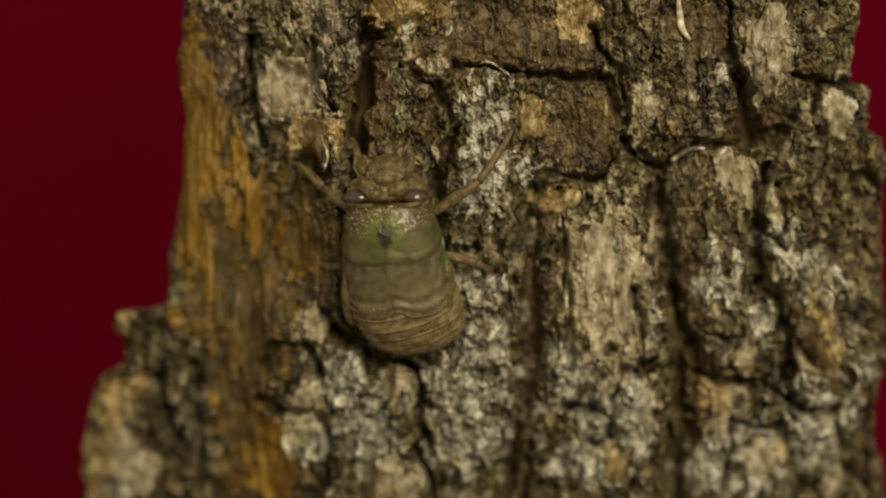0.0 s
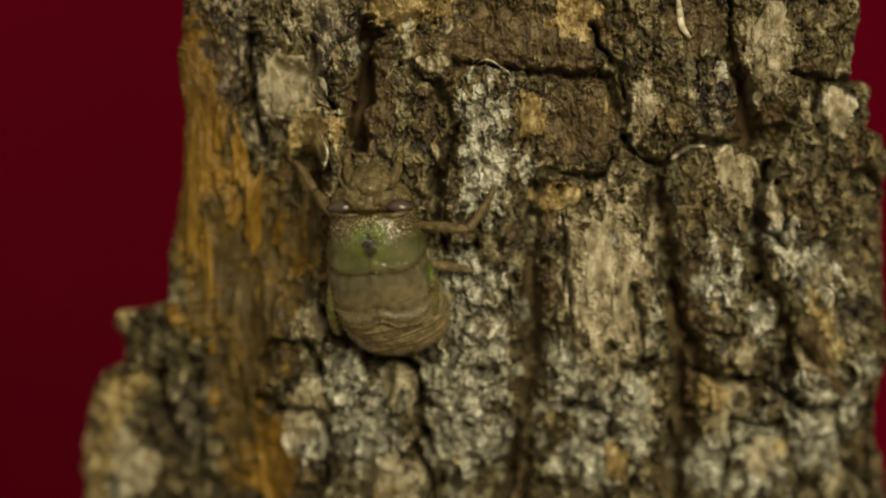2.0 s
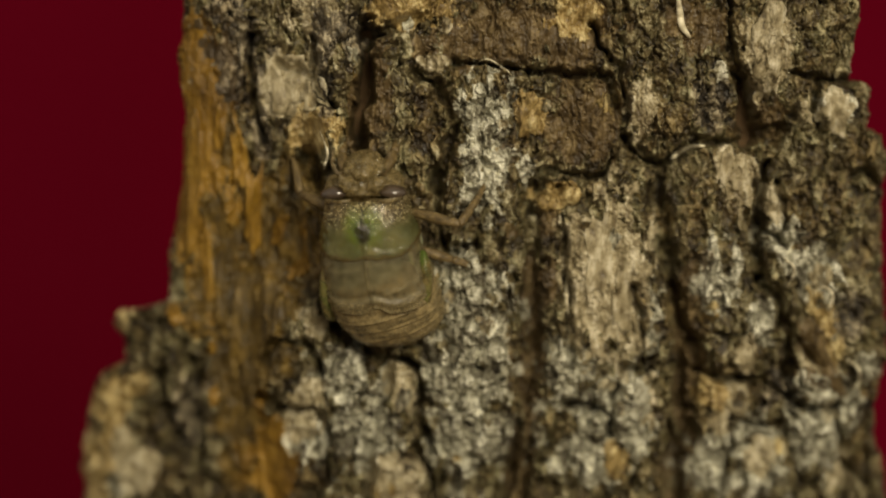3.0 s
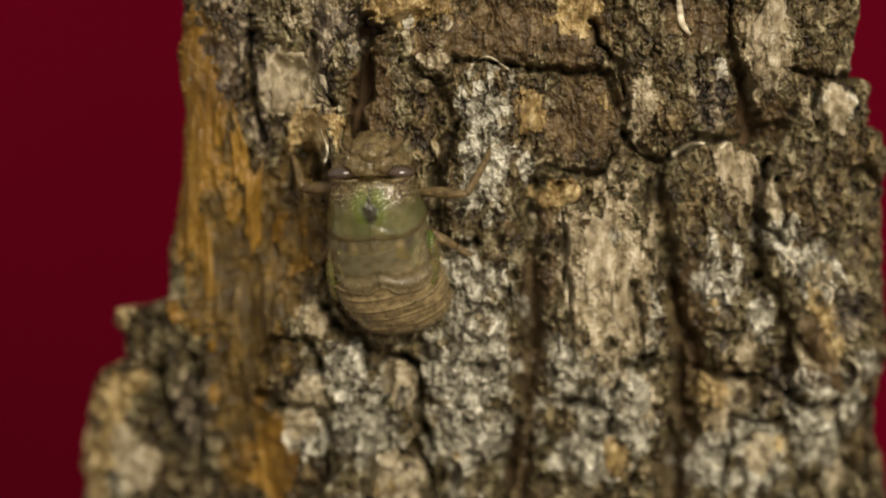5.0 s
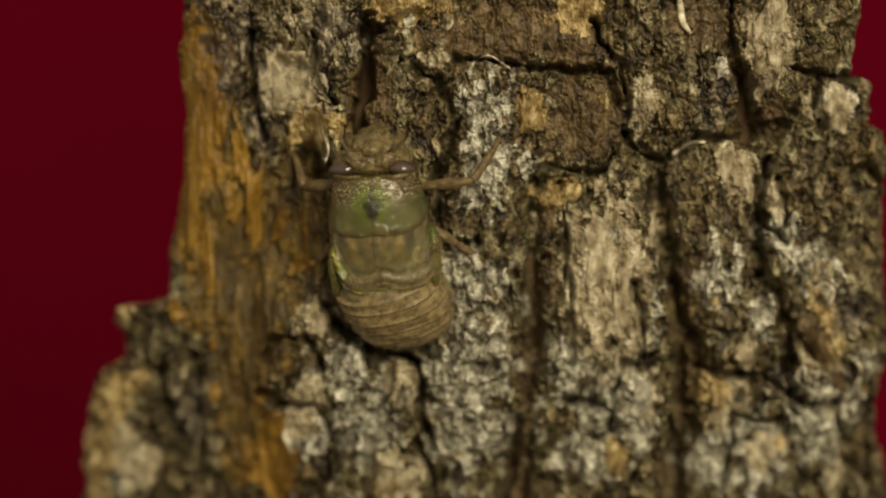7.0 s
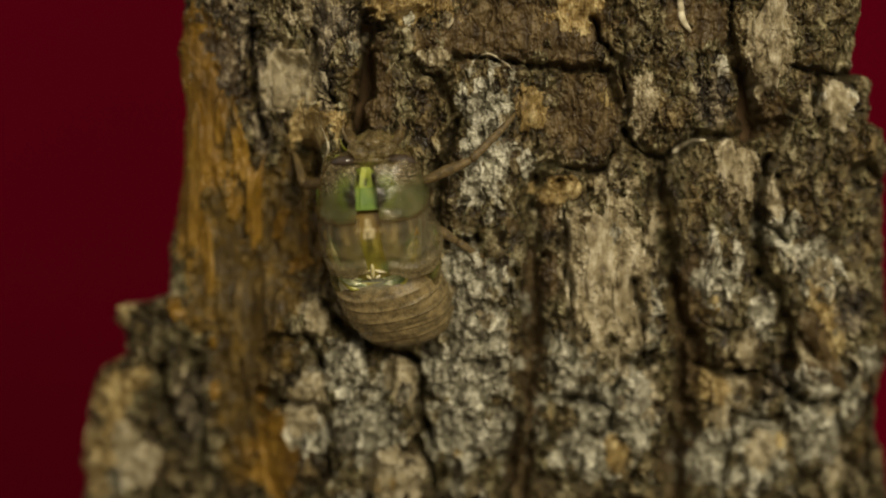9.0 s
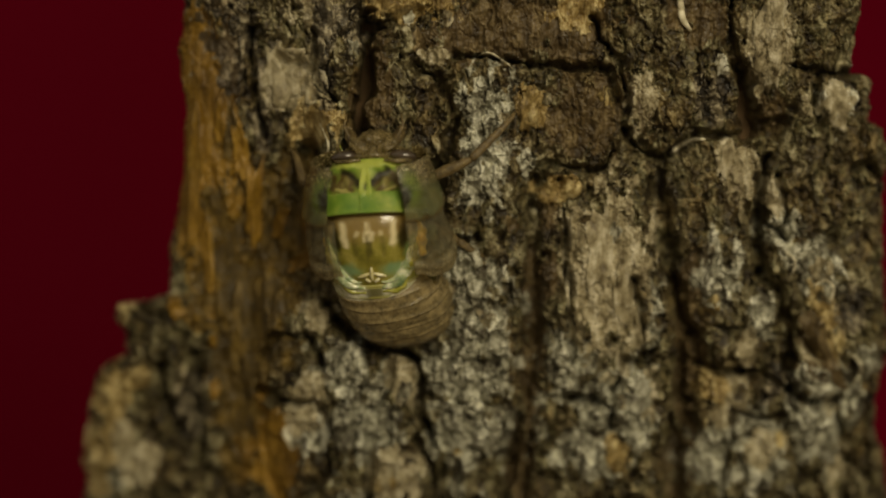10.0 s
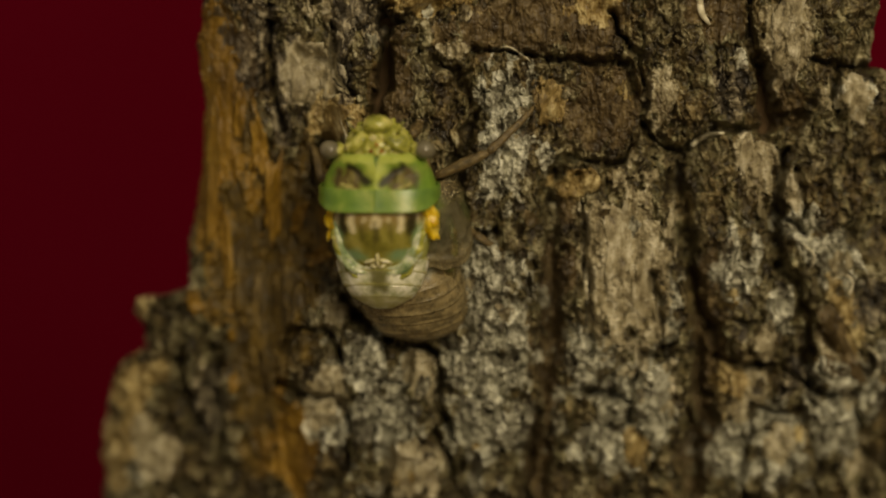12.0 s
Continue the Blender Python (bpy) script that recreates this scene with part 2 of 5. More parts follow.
fissure(0.3, 2.0, (35.1, -20.7), (38.6, -21.8), (41.9, -21.2), (42.7, -25.1))
fissure(0.35, 2.2, (35.1, -20.7), (35.5, -24.9), (34.5, -29.2), (35.0, -33.4))
fissure(0.4, 2.4, (48.4, -19.5), (48.9, -23.8), (50.5, -28.1), (49.9, -32.4))
fissure(0.4, 2.2, (-14.7, -6.8), (-13.3, -9.5), (-9.9, -10.9))
fissure(0.3, 2.0, (-22.5, -13.8), (-19.6, -11.0), (-16.4, -11.6), (-14.7, -15.1))
fissure(0.35, 2.0, (-22.5, -18.0), (-18.3, -20.0), (-15.5, -19.3), (-13.8, -22.7), (-14.2, -29.1))
fissure(1.4, 4.5, (-16.1, 10.7), (-15.6, 8.3))
fissure(0.3, 1.8, (13.6, 7.5), (14.7, 1.4), (14.9, -4.0), (15.5, -10.9), (15.6, -15.0))
fissure(0.9, 4.5, (-30.6, -13.0), (-30.9, -18.5), (-29.8, -24.5))
fissure(0.6, 2.5, (-34.9, -15.5), (-34.2, -19.7), (-32.8, -23.3))

# patches of other surface: centre and half sizes
PALE = [(34.8, -19.0, 2.6, 3.0), (36.6, -13.0, 1.6, 2.4), (-38.5, -28.0, 3.4, 3.5), (-18.9, 18.9, 3.8, 4.1), (-14.7, 27.7, 3.4, 3.1), (-15.4, 22.4, 1.2, 2.7), (-21.6, 17.9, 1.2, 1.8), (38.6, 24.1, 2.9, 5.3), (19.8, -3.3, 4.9, 10.2), (35.9, 7.6, 1.9, 3.9),
        (33.9, 10.3, 1.2, 2.4), (23.7, 15.6, 1.4, 4.1), (-39.9, -23.5, 1.4, 2.9), (-4.7, -17.1, 2.0, 3.7), (-0.9, 21.9, 1.8, 1.0), (38.7, -25.0, 2.7, 2.3), (34.0, -20.7, 2.0, 2.0),
        (24.9, -17.8, 1.6, 3.4), (49.0, -26.7, 1.8, 3.4), (39.8, 5.5, 1.4, 2.3), (46.3, -12.5, 3.1, 2.7), (-5.8, -28.3, 3.4, 3.4), (-16.9, -19.3, 2.7, 3.4), (-15.4, -8.9, 2.0, 2.3)]
OCHRE = [(-41.0, -20.0, 2.2, 5.0), (-43.6, -27.0, 2.4, 4.0), (-16.3, 14.1, 2.4, 3.0), (10.2, 16.2, 1.9, 3.0), (13.6, 6.5, 2.9, 1.6), (21.5, -25.8, 1.4, 2.0), (-15.2, 14.7, 2.9, 2.7), (-6.3, 28.5, 3.5, 1.8), (-1.6, 28.5, 4.1, 2.3), (15.1, 27.8, 2.7, 2.7),
         (46.7, -11.1, 2.0, 3.0), (32.2, -17.9, 2.3, 2.0), (45.8, -6.9, 1.4, 2.0), (-38.6, -17.0, 1.9, 1.8), (-42.4, -18.5, 1.0, 5.4), (-39.5, -8.4, 1.0, 2.4), (-41.1, -12.7, 0.8, 2.7)]
LICHEN = [(6.1, 16.9, 3.0, 4.1), (6.5, 10.2, 3.4, 3.4), (3.8, -12.3, 5.1, 7.1), (3.1, -4.0, 3.4, 4.1), (47.3, 17.2, 2.3, 2.9), (46.1, -4.8, 2.2, 2.4), (5.2, -22.0, 4.1, 4.1),
          (33.1, -26.3, 2.7, 2.7), (43.9, -1.3, 2.7, 2.0), (51.5, -13.9, 1.8, 2.3), (25.1, -8.1, 1.6, 4.1), (4.5, 6.2, 2.7, 2.7)]
LICHEN += [(33.6, -4.4, 2.4, 4.0), (38.6, -9.0, 1.8, 2.6), (3.6, -9.0, 4.4, 6.0), (1.5, -24.0, 3.5, 5.0),
           (3.0, -17.0, 6.0, 9.0), (38.0, -24.0, 7.0, 4.0), (22.0, -22.0, 4.0, 5.0), (-10.0, -22.0, 6.0, 6.0), (16.0, -14.0, 3.0, 4.0), (46.0, -20.0, 4.0, 6.0),
           (-12.6, -14.4, 3.7, 3.4), (-15.5, -23.5, 3.7, 4.1), (16.5, -26.2, 3.2, 2.7), (38.1, -27.8, 5.4, 2.7), (45.9, -23.7, 2.7, 4.1), (23.8, -16.4, 2.7, 2.7), (-40.4, -28.6, 3.7, 3.4),
           (-8.5, -19.2, 2.7, 3.4), (40.2, 1.4, 2.7, 2.7), (19.0, -19.9, 2.7, 4.1)]
FIBRE = [(9.2, -26.5, 1.5, 6.5), (10.4, -15.5, 1.6, 5.5), (28.6, -27.5, 1.7, 6.0), (9.8, 25.5, 11.6, 4.2), (16.6, 14.9, 4.9, 5.7), (30.6, 26.3, 3.4, 3.4), (12.0, -4.0, 1.8, 3.4), (-9.0, 17.6, 2.4, 6.1), (38.1, 15.7, 3.4, 2.7), (11.0, -8.8, 1.4, 8.8), (10.5, -19.9, 1.0, 6.8), (29.9, -13.7, 1.8, 12.9), (12.3, 4.1, 1.1, 4.1)]
SOOTY = [(-25.0, 22.7, 3.3, 4.2), (-14.4, 21.0, 1.5, 5.4), (-22.0, 13.8, 1.5, 2.7), (-26.3, 28.8, 3.4, 2.7), (-32.0, -19.7, 2.4, 4.1), (32.2, 17.6, 2.7, 3.4), (-11.0, 24.9, 2.0, 4.1),
         (40.0, -17.3, 1.8, 2.3), (49.9, -8.3, 1.4, 3.4)]
# darker brown wood, and a darker patch along the deep groove at -9.7
DARK_BROWN = [(-21.5, -12.5, 4.0, 5.0), (-27.0, -3.0, 4.0, 8.0), (-23.0, -8.0, 6.0, 7.0), (-20.0, 1.5, 5.4, 9.5), (-25.8, -13.0, 4.4, 6.5), (-25.6, -20.0, 3.3, 7.5), (-14.6, 0.8, 3.4, 5.4), (-26.1, -4.1, 3.4, 4.1), (-26.5, 13.9, 1.2, 4.1), (-9.7, 17.6, 2.0, 6.1), (-17.5, 7.6, 3.4, 4.1)]
WOOD = [(-29.1, 11.2, 4.1, 19.7), (-22.5, 0.1, 6.8, 10.2), (-25.5, -7.5, 5.2, 7.8), (-20.8, -26.5, 3.3, 6.1), (-24.5, -20.5, 3.2, 9.0), (-29.9, 23.5, 1.8, 7.5), (-18.3, 0.8, 4.8, 4.8)]


def along(course, x, z):
    """Distance from points to a course of straight stretches."""
    best = np.full_like(x, 1e9)
    for (ax, az), (bx, bz) in zip(course, course[1:]):
        dx, dz = bx - ax, bz - az
        t = np.clip(((x - ax) * dx + (z - az) * dz) / (dx * dx + dz * dz), 0, 1)
        best = np.minimum(best, np.hypot(x - ax - t * dx, z - az - t * dz))
    return best


def patch_mask(patches, x, z, ragged):
    mask = np.zeros_like(x)
    for cx, cz, rx, rz in patches:
        r = np.hypot((x - cx) / rx, (z - cz) / rz) + ragged
        mask = np.maximum(mask, ease(1.2, 0.8, r))
    return mask


COLS, ROWS, TOP, FOOT = 860, 640, 37.0, -38.0
zz = np.linspace(TOP, FOOT, ROWS)


def edge_line(points, seed):
    order = sorted(points, key=lambda p: p[1])
    line = np.interp(zz, [p[1] for p in order], [p[0] for p in order])
    return line + 0.35 * fbm(zz / 1.6, zz * 0 + 3.3, seed, 3) + 0.12 * fbm(zz / 0.35, zz * 0 + 5.1, seed + 5, 2)


s = np.linspace(0, 1, COLS)
left, right = edge_line(LEFT_EDGE, 61), edge_line(RIGHT_EDGE, 71)
even_left = np.convolve(np.pad(left, 90, mode="edge"), np.ones(181) / 181, "valid")
even_right = np.convolve(np.pad(right, 40, mode="edge"), np.ones(81) / 81, "valid")
GX = even_left[:, None] + (even_right - even_left)[:, None] * s[None, :]
GX += (left - even_left)[:, None] * np.clip(1 - s / 0.16, 0, 1)[None, :] ** 1.5
GX += (right - even_right)[:, None] * np.clip(1 - (1 - s) / 0.08, 0, 1)[None, :] ** 1.5
GZ = np.repeat(zz[:, None], COLS, 1)
wx = GX + 0.55 * fbm(GX / 2.6, GZ / 2.6, 11, 3)
wz = GZ + 0.55 * fbm(GX / 2.6, GZ / 2.6, 21, 3)
ragged = 1.0 * fbm(GX / 1.7, GZ / 2.4, 31, 5, 0.6)
masks = {"pale": patch_mask(PALE, GX, GZ, ragged), "ochre": patch_mask(OCHRE, GX, GZ, ragged), "lichen": patch_mask(LICHEN, GX, GZ, ragged * 1.5),
         "fibre": patch_mask(FIBRE, GX, GZ, ragged), "sooty": patch_mask(SOOTY, GX, GZ, ragged * 1.3), "wood": patch_mask(WOOD, GX, GZ, ragged * 0.7),
         "dark_brown": patch_mask(DARK_BROWN, GX, GZ, ragged)}
smooth_part = np.clip(masks["wood"] + 0.8 * masks["dark_brown"] + 0.75 * masks["fibre"] + 0.8 * masks["pale"] + 0.6 * masks["ochre"], 0, 1)

def flakes(field, steps, sharp=0.25):
    """Turns a smooth field into worn layers with steep edges."""
    f = field * steps
    low = np.floor(f)
    return (low + ease(0.5 - sharp, 0.5 + sharp, f - low)) / steps


def hairline(field, width):
    return np.exp(-(field / width) ** 2)


vx = wx + 0.5 * fbm(wx / 0.8, wz / 0.9, 141, 3)
vz = wz + 0.5 * fbm(wx / 0.8, wz / 0.9, 151, 3)
g1, g2 = worley(vx / 5.2, vz / 9.0, 51)
seams = np.exp(-((g2 - g1) / 0.06) ** 2)
layers_big = flakes(fbm(vx / 3.4, vz / 5.5, 161, 4), 5)
layers_small = flakes(fbm(vx / 1.1, vz / 1.6, 171, 3), 4)
cracks_long = hairline(fbm(vx / 2.0, vz / 5.5, 181, 3), 0.04)
cracks_short = hairline(fbm(vx / 1.3, vz / 1.7, 191, 3), 0.06)
crumbs = fbm(vx / 0.55, vz / 0.75, 101, 4, 0.62)
h1, h2 = worley(vx / 2.3, vz / 2.9, 211)
lumps = ease(-3, -13, GZ) * (np.clip(1 - h1 * 1.1, 0, 1) - 0.5 * np.exp(-((h2 - h1) / 0.14) ** 2))
dome_big, own_big = granules(vx / 1.35, vz / 1.75, 221)
dome_small, own_small = granules(vx / 0.68, vz / 0.9, 231)
granule_height = (1.5 + 0.6 * ease(2, -12, GZ)) * dome_big * (0.4 + 0.9 * own_big) + 0.62 * dome_small * (0.35 + 0.9 * own_small)
strands = fbm(GX / 0.42, GZ / 6.0, 81, 4)
rough_part = 1 - smooth_part
patchy = ease(-0.25, 0.35, fbm(GX / 5, GZ / 6, 201, 3))
relief = 0.9 * fbm(GX / 6, GZ / 9, 91, 3) + rough_part * (
    1.7 * layers_big + (0.5 + 0.5 * patchy) * layers_small + (0.2 + 0.2 * patchy) * crumbs + 1.3 * lumps + granule_height - 1.1 - 0.9 * cracks_long - 0.3 * cracks_short - 0.9 * seams)
bare = np.clip(masks["wood"], 0, 1)
masks["granule"] = (0.55 * own_big + 0.45 * own_small - 0.5) * (0.35 + 0.65 * rough_part)
relief += smooth_part * ((0.35 - 0.2 * bare) * strands + 0.3 * (1 - bare) * granule_height + (0.7 - 0.45 * bare) * layers_big + (0.35 - 0.25 * bare) * layers_small + 0.2 * (1 - 0.5 * bare) * crumbs - 0.4 * (1 - bare) * cracks_long)
relief += (masks["wood"] + masks["dark_brown"]) * 1.3 * flakes(fbm(GX / 2.6, GZ / 8, 117, 3), 3)
relief += 0.35 * masks["pale"] + 0.25 * masks["ochre"] + 0.2 * masks["lichen"] - 0.9 * masks["fibre"] * (GX > 3)
gape = np.clip(0.95 + 1.1 * fbm(GX / 1.8, GZ / 1.8, 131, 3), 0.3, 1.8)
closeness = np.full_like(GX, 9.0)
gap = np.full_like(GX, 9.0)
for half, deep, course in FISSURES:
    d = along(course, wx, wz)
    gap = np.minimum(gap, np.clip(d - half, 0, 9))
    d = d / (half * gape)
    relief -= 0.8 * deep * ease(1.25, 0.3, d) - 0.35 * np.exp(-((d - 2.0) / 0.7) ** 2)
    closeness = np.minimum(closeness, d)
relief += (1 - 0.7 * bare) * (1.3 * (1 - np.exp(-gap / 1.2)) - 1.0)
rim = np.minimum(GX - left[:, None], right[:, None] - GX)
roll = np.clip(1 - rim / 3.2, 0, 1)
GY = trunk_depth(GX, GZ) - relief + 3.6 * (1 - np.sqrt(np.clip(1 - roll ** 2, 0, 1)))


# ---------------------------------------------------------------- building helpers
def mesh_object(name, verts, faces, material, parent=None, smooth=True):
    data = bpy.data.meshes.new(name)
    data.from_pydata(verts, [], faces)
    data.materials.append(material)
    if smooth:
        data.polygons.foreach_set("use_smooth", np.ones(len(data.polygons), dtype=bool))
    data.update()
    ob = new(name, data)
    if parent:
        ob.parent = parent
    return ob


def part(name, bm, material, parent, label=""):
    data = bpy.data.meshes.new(name)
    bmesh.ops.recalc_face_normals(bm, faces=bm.faces)
    bm.to_mesh(data)
    bm.free()
    data.materials.append(material)
    data.polygons.foreach_set("use_smooth", np.ones(len(data.polygons), dtype=bool))
    ob = new(name, data)
    ob.parent = parent
    return tagged(ob, label=label)


# ---------------------------------------------------------------- trunk
trunk = tagged(new("tree_trunk"), "tree trunk with cracked, lichen-flecked bark and one stripped orange edge", "trunk")

PLATE_SEEDS = [(-25.0, 23.4), (-18.0, 21.2), (-13.1, 21.6), (-5.7, 17.6), (-1.6, 14.9), (5.8, 15.6), (9.8, 25.5), (15.9, 14.9), (28.1, 16.9), (30.0, 25.6),
               (22.5, 25.5), (38.6, 24.4), (46.0, 25.9), (47.3, 16.8), (34.5, 4.2), (31.9, -5.4), (45.1, 4.2), (46.1, -4.1), (46.4, -13.9), (37.7, -11.0),
               (23.5, 2.8)]
PLATE_SEEDS += [(19.8, -4.0), (13.6, 6.5), (12.4, -8.1), (23.8, -17.8), (16.3, -24.8), (23.2, -26.2), (4.5, 1.4), (3.8, -12.3), (3.9, -24.8),
               (-4.7, -17.8), (-4.4, -27.6), (-12.7, -16.4), (-15.5, -24.9), (-15.4, -8.2), (-9.8, -8.1), (37.3, -23.6), (32.9, -20.7), (44.5, -25.1), (52.6, -23.9),
               (51.7, 2.8), (52.5, -8.3), (-28.7, 13.2), (-23.9, 2.8), (-28.2, -8.3), (-24.8, -25.2), (-38.5, -9.8), (-40.3, -24.2), (-34.2, -18.3), (-30.6, 27.6), (-6.3, 28.2),
               (-9.7, 19.6), (-18.2, 2.8), (-9.1, 7.5), (38.2, 14.4), (28.6, -13.7), (5.8, 7.5), (-5.7, -2.0)]



def plate_labels(step=4):
    """Grows the plates from their middles until they meet along the fissures."""
    x, z = GX[::step, ::step], GZ[::step, ::step]
    cost = 1 + 14 * ease(1.6, 0.6, closeness[::step, ::step]) + 3 * seams[::step, ::step]
    far = np.full(x.shape, 1e9)
    label = np.zeros(x.shape, dtype=int)
    for k, (sx, sz) in enumerate(PLATE_SEEDS):
        i = np.unravel_index(np.argmin((x - sx) ** 2 + (z - sz) ** 2), x.shape)
        far[i], label[i] = 0, k
    for _ in range(260):
        for axis, shift in ((0, 1), (0, -1), (1, 1), (1, -1)):
            other, names = np.roll(far, shift, axis) + cost, np.roll(label, shift, axis)
            edge = 0 if shift == 1 else -1
            if axis == 0:
                other[edge, :] = 1e9
            else:
                other[:, edge] = 1e9
            nearer = other < far
            far, label = np.where(nearer, other, far), np.where(nearer, names, label)
    return np.repeat(np.repeat(label, step, 0), step, 1)[:ROWS, :COLS]


def build_plates():
    labels = plate_labels()[:-1, :-1]
    xyz = np.stack([GX, GY, GZ], -1).reshape(-1, 3) * MM
    index = np.arange(ROWS * COLS).reshape(ROWS, COLS)
    quads = np.stack([index[:-1, :-1], index[1:, :-1], index[1:, 1:], index[:-1, 1:]], -1).reshape(-1, 4)
    flat = labels.reshape(-1)
    layers = {key: value.reshape(-1) for key, value in masks.items()}
    bare = masks["wood"].reshape(-1)
    for k in range(len(PLATE_SEEDS)):
        own = quads[flat == k]
        if len(own) < 30:
            continue
        used, local = np.unique(own, return_inverse=True)
        local = local.reshape(-1, 4)
        # the sides of the plate go back into the trunk
        edges = np.concatenate([local[:, [0, 1]], local[:, [1, 2]], local[:, [2, 3]], local[:, [3, 0]]])
        keys = np.sort(edges, 1) @ np.array([len(used) + 1, 1])
        _, first, count = np.unique(keys, return_index=True, return_counts=True)
        border = edges[first[count == 1]]
        rim_verts, rim_local = np.unique(border, return_inverse=True)
        rim_local = rim_local.reshape(-1, 2) + len(used)
        skirt = np.stack([border[:, 1], border[:, 0], rim_local[:, 0], rim_local[:, 1]], -1)
        verts = np.concatenate([xyz[used], xyz[used][rim_verts] + np.array([0, 6 * MM, 0])])
        faces = np.concatenate([local, skirt])
        name = "bare_wood" if bare[used].mean() > 0.5 else "bark_plate"
        data = bpy.data.meshes.new(name)
        data.vertices.add(len(verts))
        data.vertices.foreach_set("co", verts.reshape(-1))
        data.loops.add(faces.size)
        data.loops.foreach_set("vertex_index", faces.reshape(-1).astype(np.int32))
        data.polygons.add(len(faces))
        data.polygons.foreach_set("loop_start", np.arange(0, faces.size, 4, dtype=np.int32))
        data.polygons.foreach_set("use_smooth", np.arange(len(faces)) < len(local))
        data.update()
        data.validate()
        source = np.concatenate([used, used[rim_verts]])
        for key, value in layers.items():
            data.attributes.new(key, "FLOAT", "POINT").data.foreach_set("value", value[source].astype(np.float32))
        data.materials.append(BARK)
        ob = new(name, data)
        ob.parent = trunk
        if name == "bare_wood":
            tagged(ob, label="stripped orange-brown wood with long grain")


build_plates()


def build_core():
    """The body of the trunk behind the bark, from the added floor to above the view."""
    rng = np.linspace(-120, 120, 60)
    verts, faces, n = [], [], 40
    for z in rng:
        zi = min(max(z, FOOT), TOP)
        a = float(np.interp(-zi, -zz, left)) + 1.0
        b = float(np.interp(-zi, -zz, right)) - 1.0
        for k in range(n):
            ang = 2 * math.pi * k / n
            x = (a + b) / 2 + (b - a) / 2 * math.cos(ang)
            front = float(trunk_depth(np.array([x]), np.array([zi]))[0]) + 7.5
            wob = 1.5 * noise.noise((x * 0.12, z * 0.06, ang))
            inside = FOOT < z < TOP
            y = front + (0 if inside else -4) + wob + (8 if math.sin(ang) < 0 else 8 + 45 * math.sin(ang)) * (0.0 if math.sin(ang) < 0 else 1) \
                + (6 * abs(math.cos(ang)) ** 6 if math.sin(ang) < 0 else 0)
            verts.append((x * MM, y * MM, z * MM))
    rows = len(rng)
    for i in range(rows - 1):
        for k in range(n):
            faces.append((i * n + k, i * n + (k + 1) % n, (i + 1) * n + (k + 1) % n, (i + 1) * n + k))
    faces.append(tuple(range(n))[::-1])
    faces.append(tuple((rows - 1) * n + k for k in range(n)))
    tagged(mesh_object("wood_core", verts, faces, CORE, trunk), label="solid brown wood behind the bark")


build_core()

# ---------------------------------------------------------------- setting
backdrop = mesh_object("backdrop", [(-2, 0.55, -0.12), (2, 0.55, -0.12), (2, 0.55, 2.0), (-2, 0.55, 2.0)], [(0, 1, 2, 3)], RED)
tagged(backdrop, "plain dark red cloth backdrop, out of focus", "backdrop", kind="structure")
# plain surface out of view, added so that the trunk stands on something
ground = mesh_object("floor", [(-2, -2, -0.12), (2, -2, -0.12), (2, 0.55, -0.12), (-2, 0.55, -0.12)], [(0, 1, 2, 3)], FLOOR)
tagged(ground, "plain unseen floor added under the trunk", "floor", kind="structure")


# ---------------------------------------------------------------- insect shapes
def curve_through(keys, at):
    """Smooth values between rows of keys; the first column is the place."""
    keys = np.array(keys, dtype=float)
    place = keys[:, 0]
    slope = np.gradient(keys, place, axis=0)
    at = np.clip(np.asarray(at, dtype=float), place.min(), place.max())
    i = np.clip(np.searchsorted(place, at, side="right") - 1, 0, len(place) - 2)
    h = (place[i + 1] - place[i])[:, None]
    t = ((at - place[i]) / h[:, 0])[:, None]
    return (keys[i] * (2 * t ** 3 - 3 * t ** 2 + 1) + slope[i] * h * (t ** 3 - 2 * t ** 2 + t)
            + keys[i + 1] * (3 * t ** 2 - 2 * t ** 3) + slope[i + 1] * h * (t ** 3 - t ** 2))


def skin(keys, z0, z1, rings=16, a0=0, a1=360, n=36, thick=0.0, lip=0.0, bulge=None, power=2.3, hem=0.0, notch=0.25):
    """A tapered body section. keys: place along the body, half width, height of the back, depth of the belly, y and x of the axis.
    a0 to a1: the part of the round that is covered, in degrees (90 is the back)."""
    bm = bmesh.new()
    zs = np.linspace(z0, z1, rings)
    full = a1 - a0 >= 360
    table = curve_through(keys, zs)
    loops = []
    for i, (z, row) in enumerate(zip(zs, table)):
        _, w, d, v, yc, xc = row
        f = i / (rings - 1)
        grow = 1 + lip * ease(0.7, 1.0, f)
        ring = []
        for k in range(n if full else n + 1):
            a = radians(a0 + (a1 - a0) * k / n)
            c, sn = math.cos(a), math.sin(a)
            x = math.copysign(abs(c) ** (2 / power), c) * w * grow
            y = -math.copysign(abs(sn) ** (2 / power), sn) * (d if sn > 0 else v) * grow
            if bulge:
                y -= bulge(x, z)
            side = abs(a0 + (a1 - a0) * k / n - 90)
            rise = hem * (z0 - z1) * f * (ease(35, 95, side) + notch * ease(14, 0, side)) if hem else 0.0
            ring.append(bm.verts.new(((xc + x) * MM, (yc + y) * MM, (z + rise) * MM)))
        loops.append(ring)
    for r0, r1 in zip(loops, loops[1:]):
        m = len(r0)
        for k in range(m if full else m - 1):
            bm.faces.new((r0[k], r0[(k + 1) % m], r1[(k + 1) % m], r1[k]))
    if full:
        bm.faces.new(loops[0])
        bm.faces.new(loops[-1])
    bmesh.ops.recalc_face_normals(bm, faces=bm.faces)
    if thick:
        bmesh.ops.solidify(bm, geom=bm.faces[:], thickness=thick * MM)
    return bm


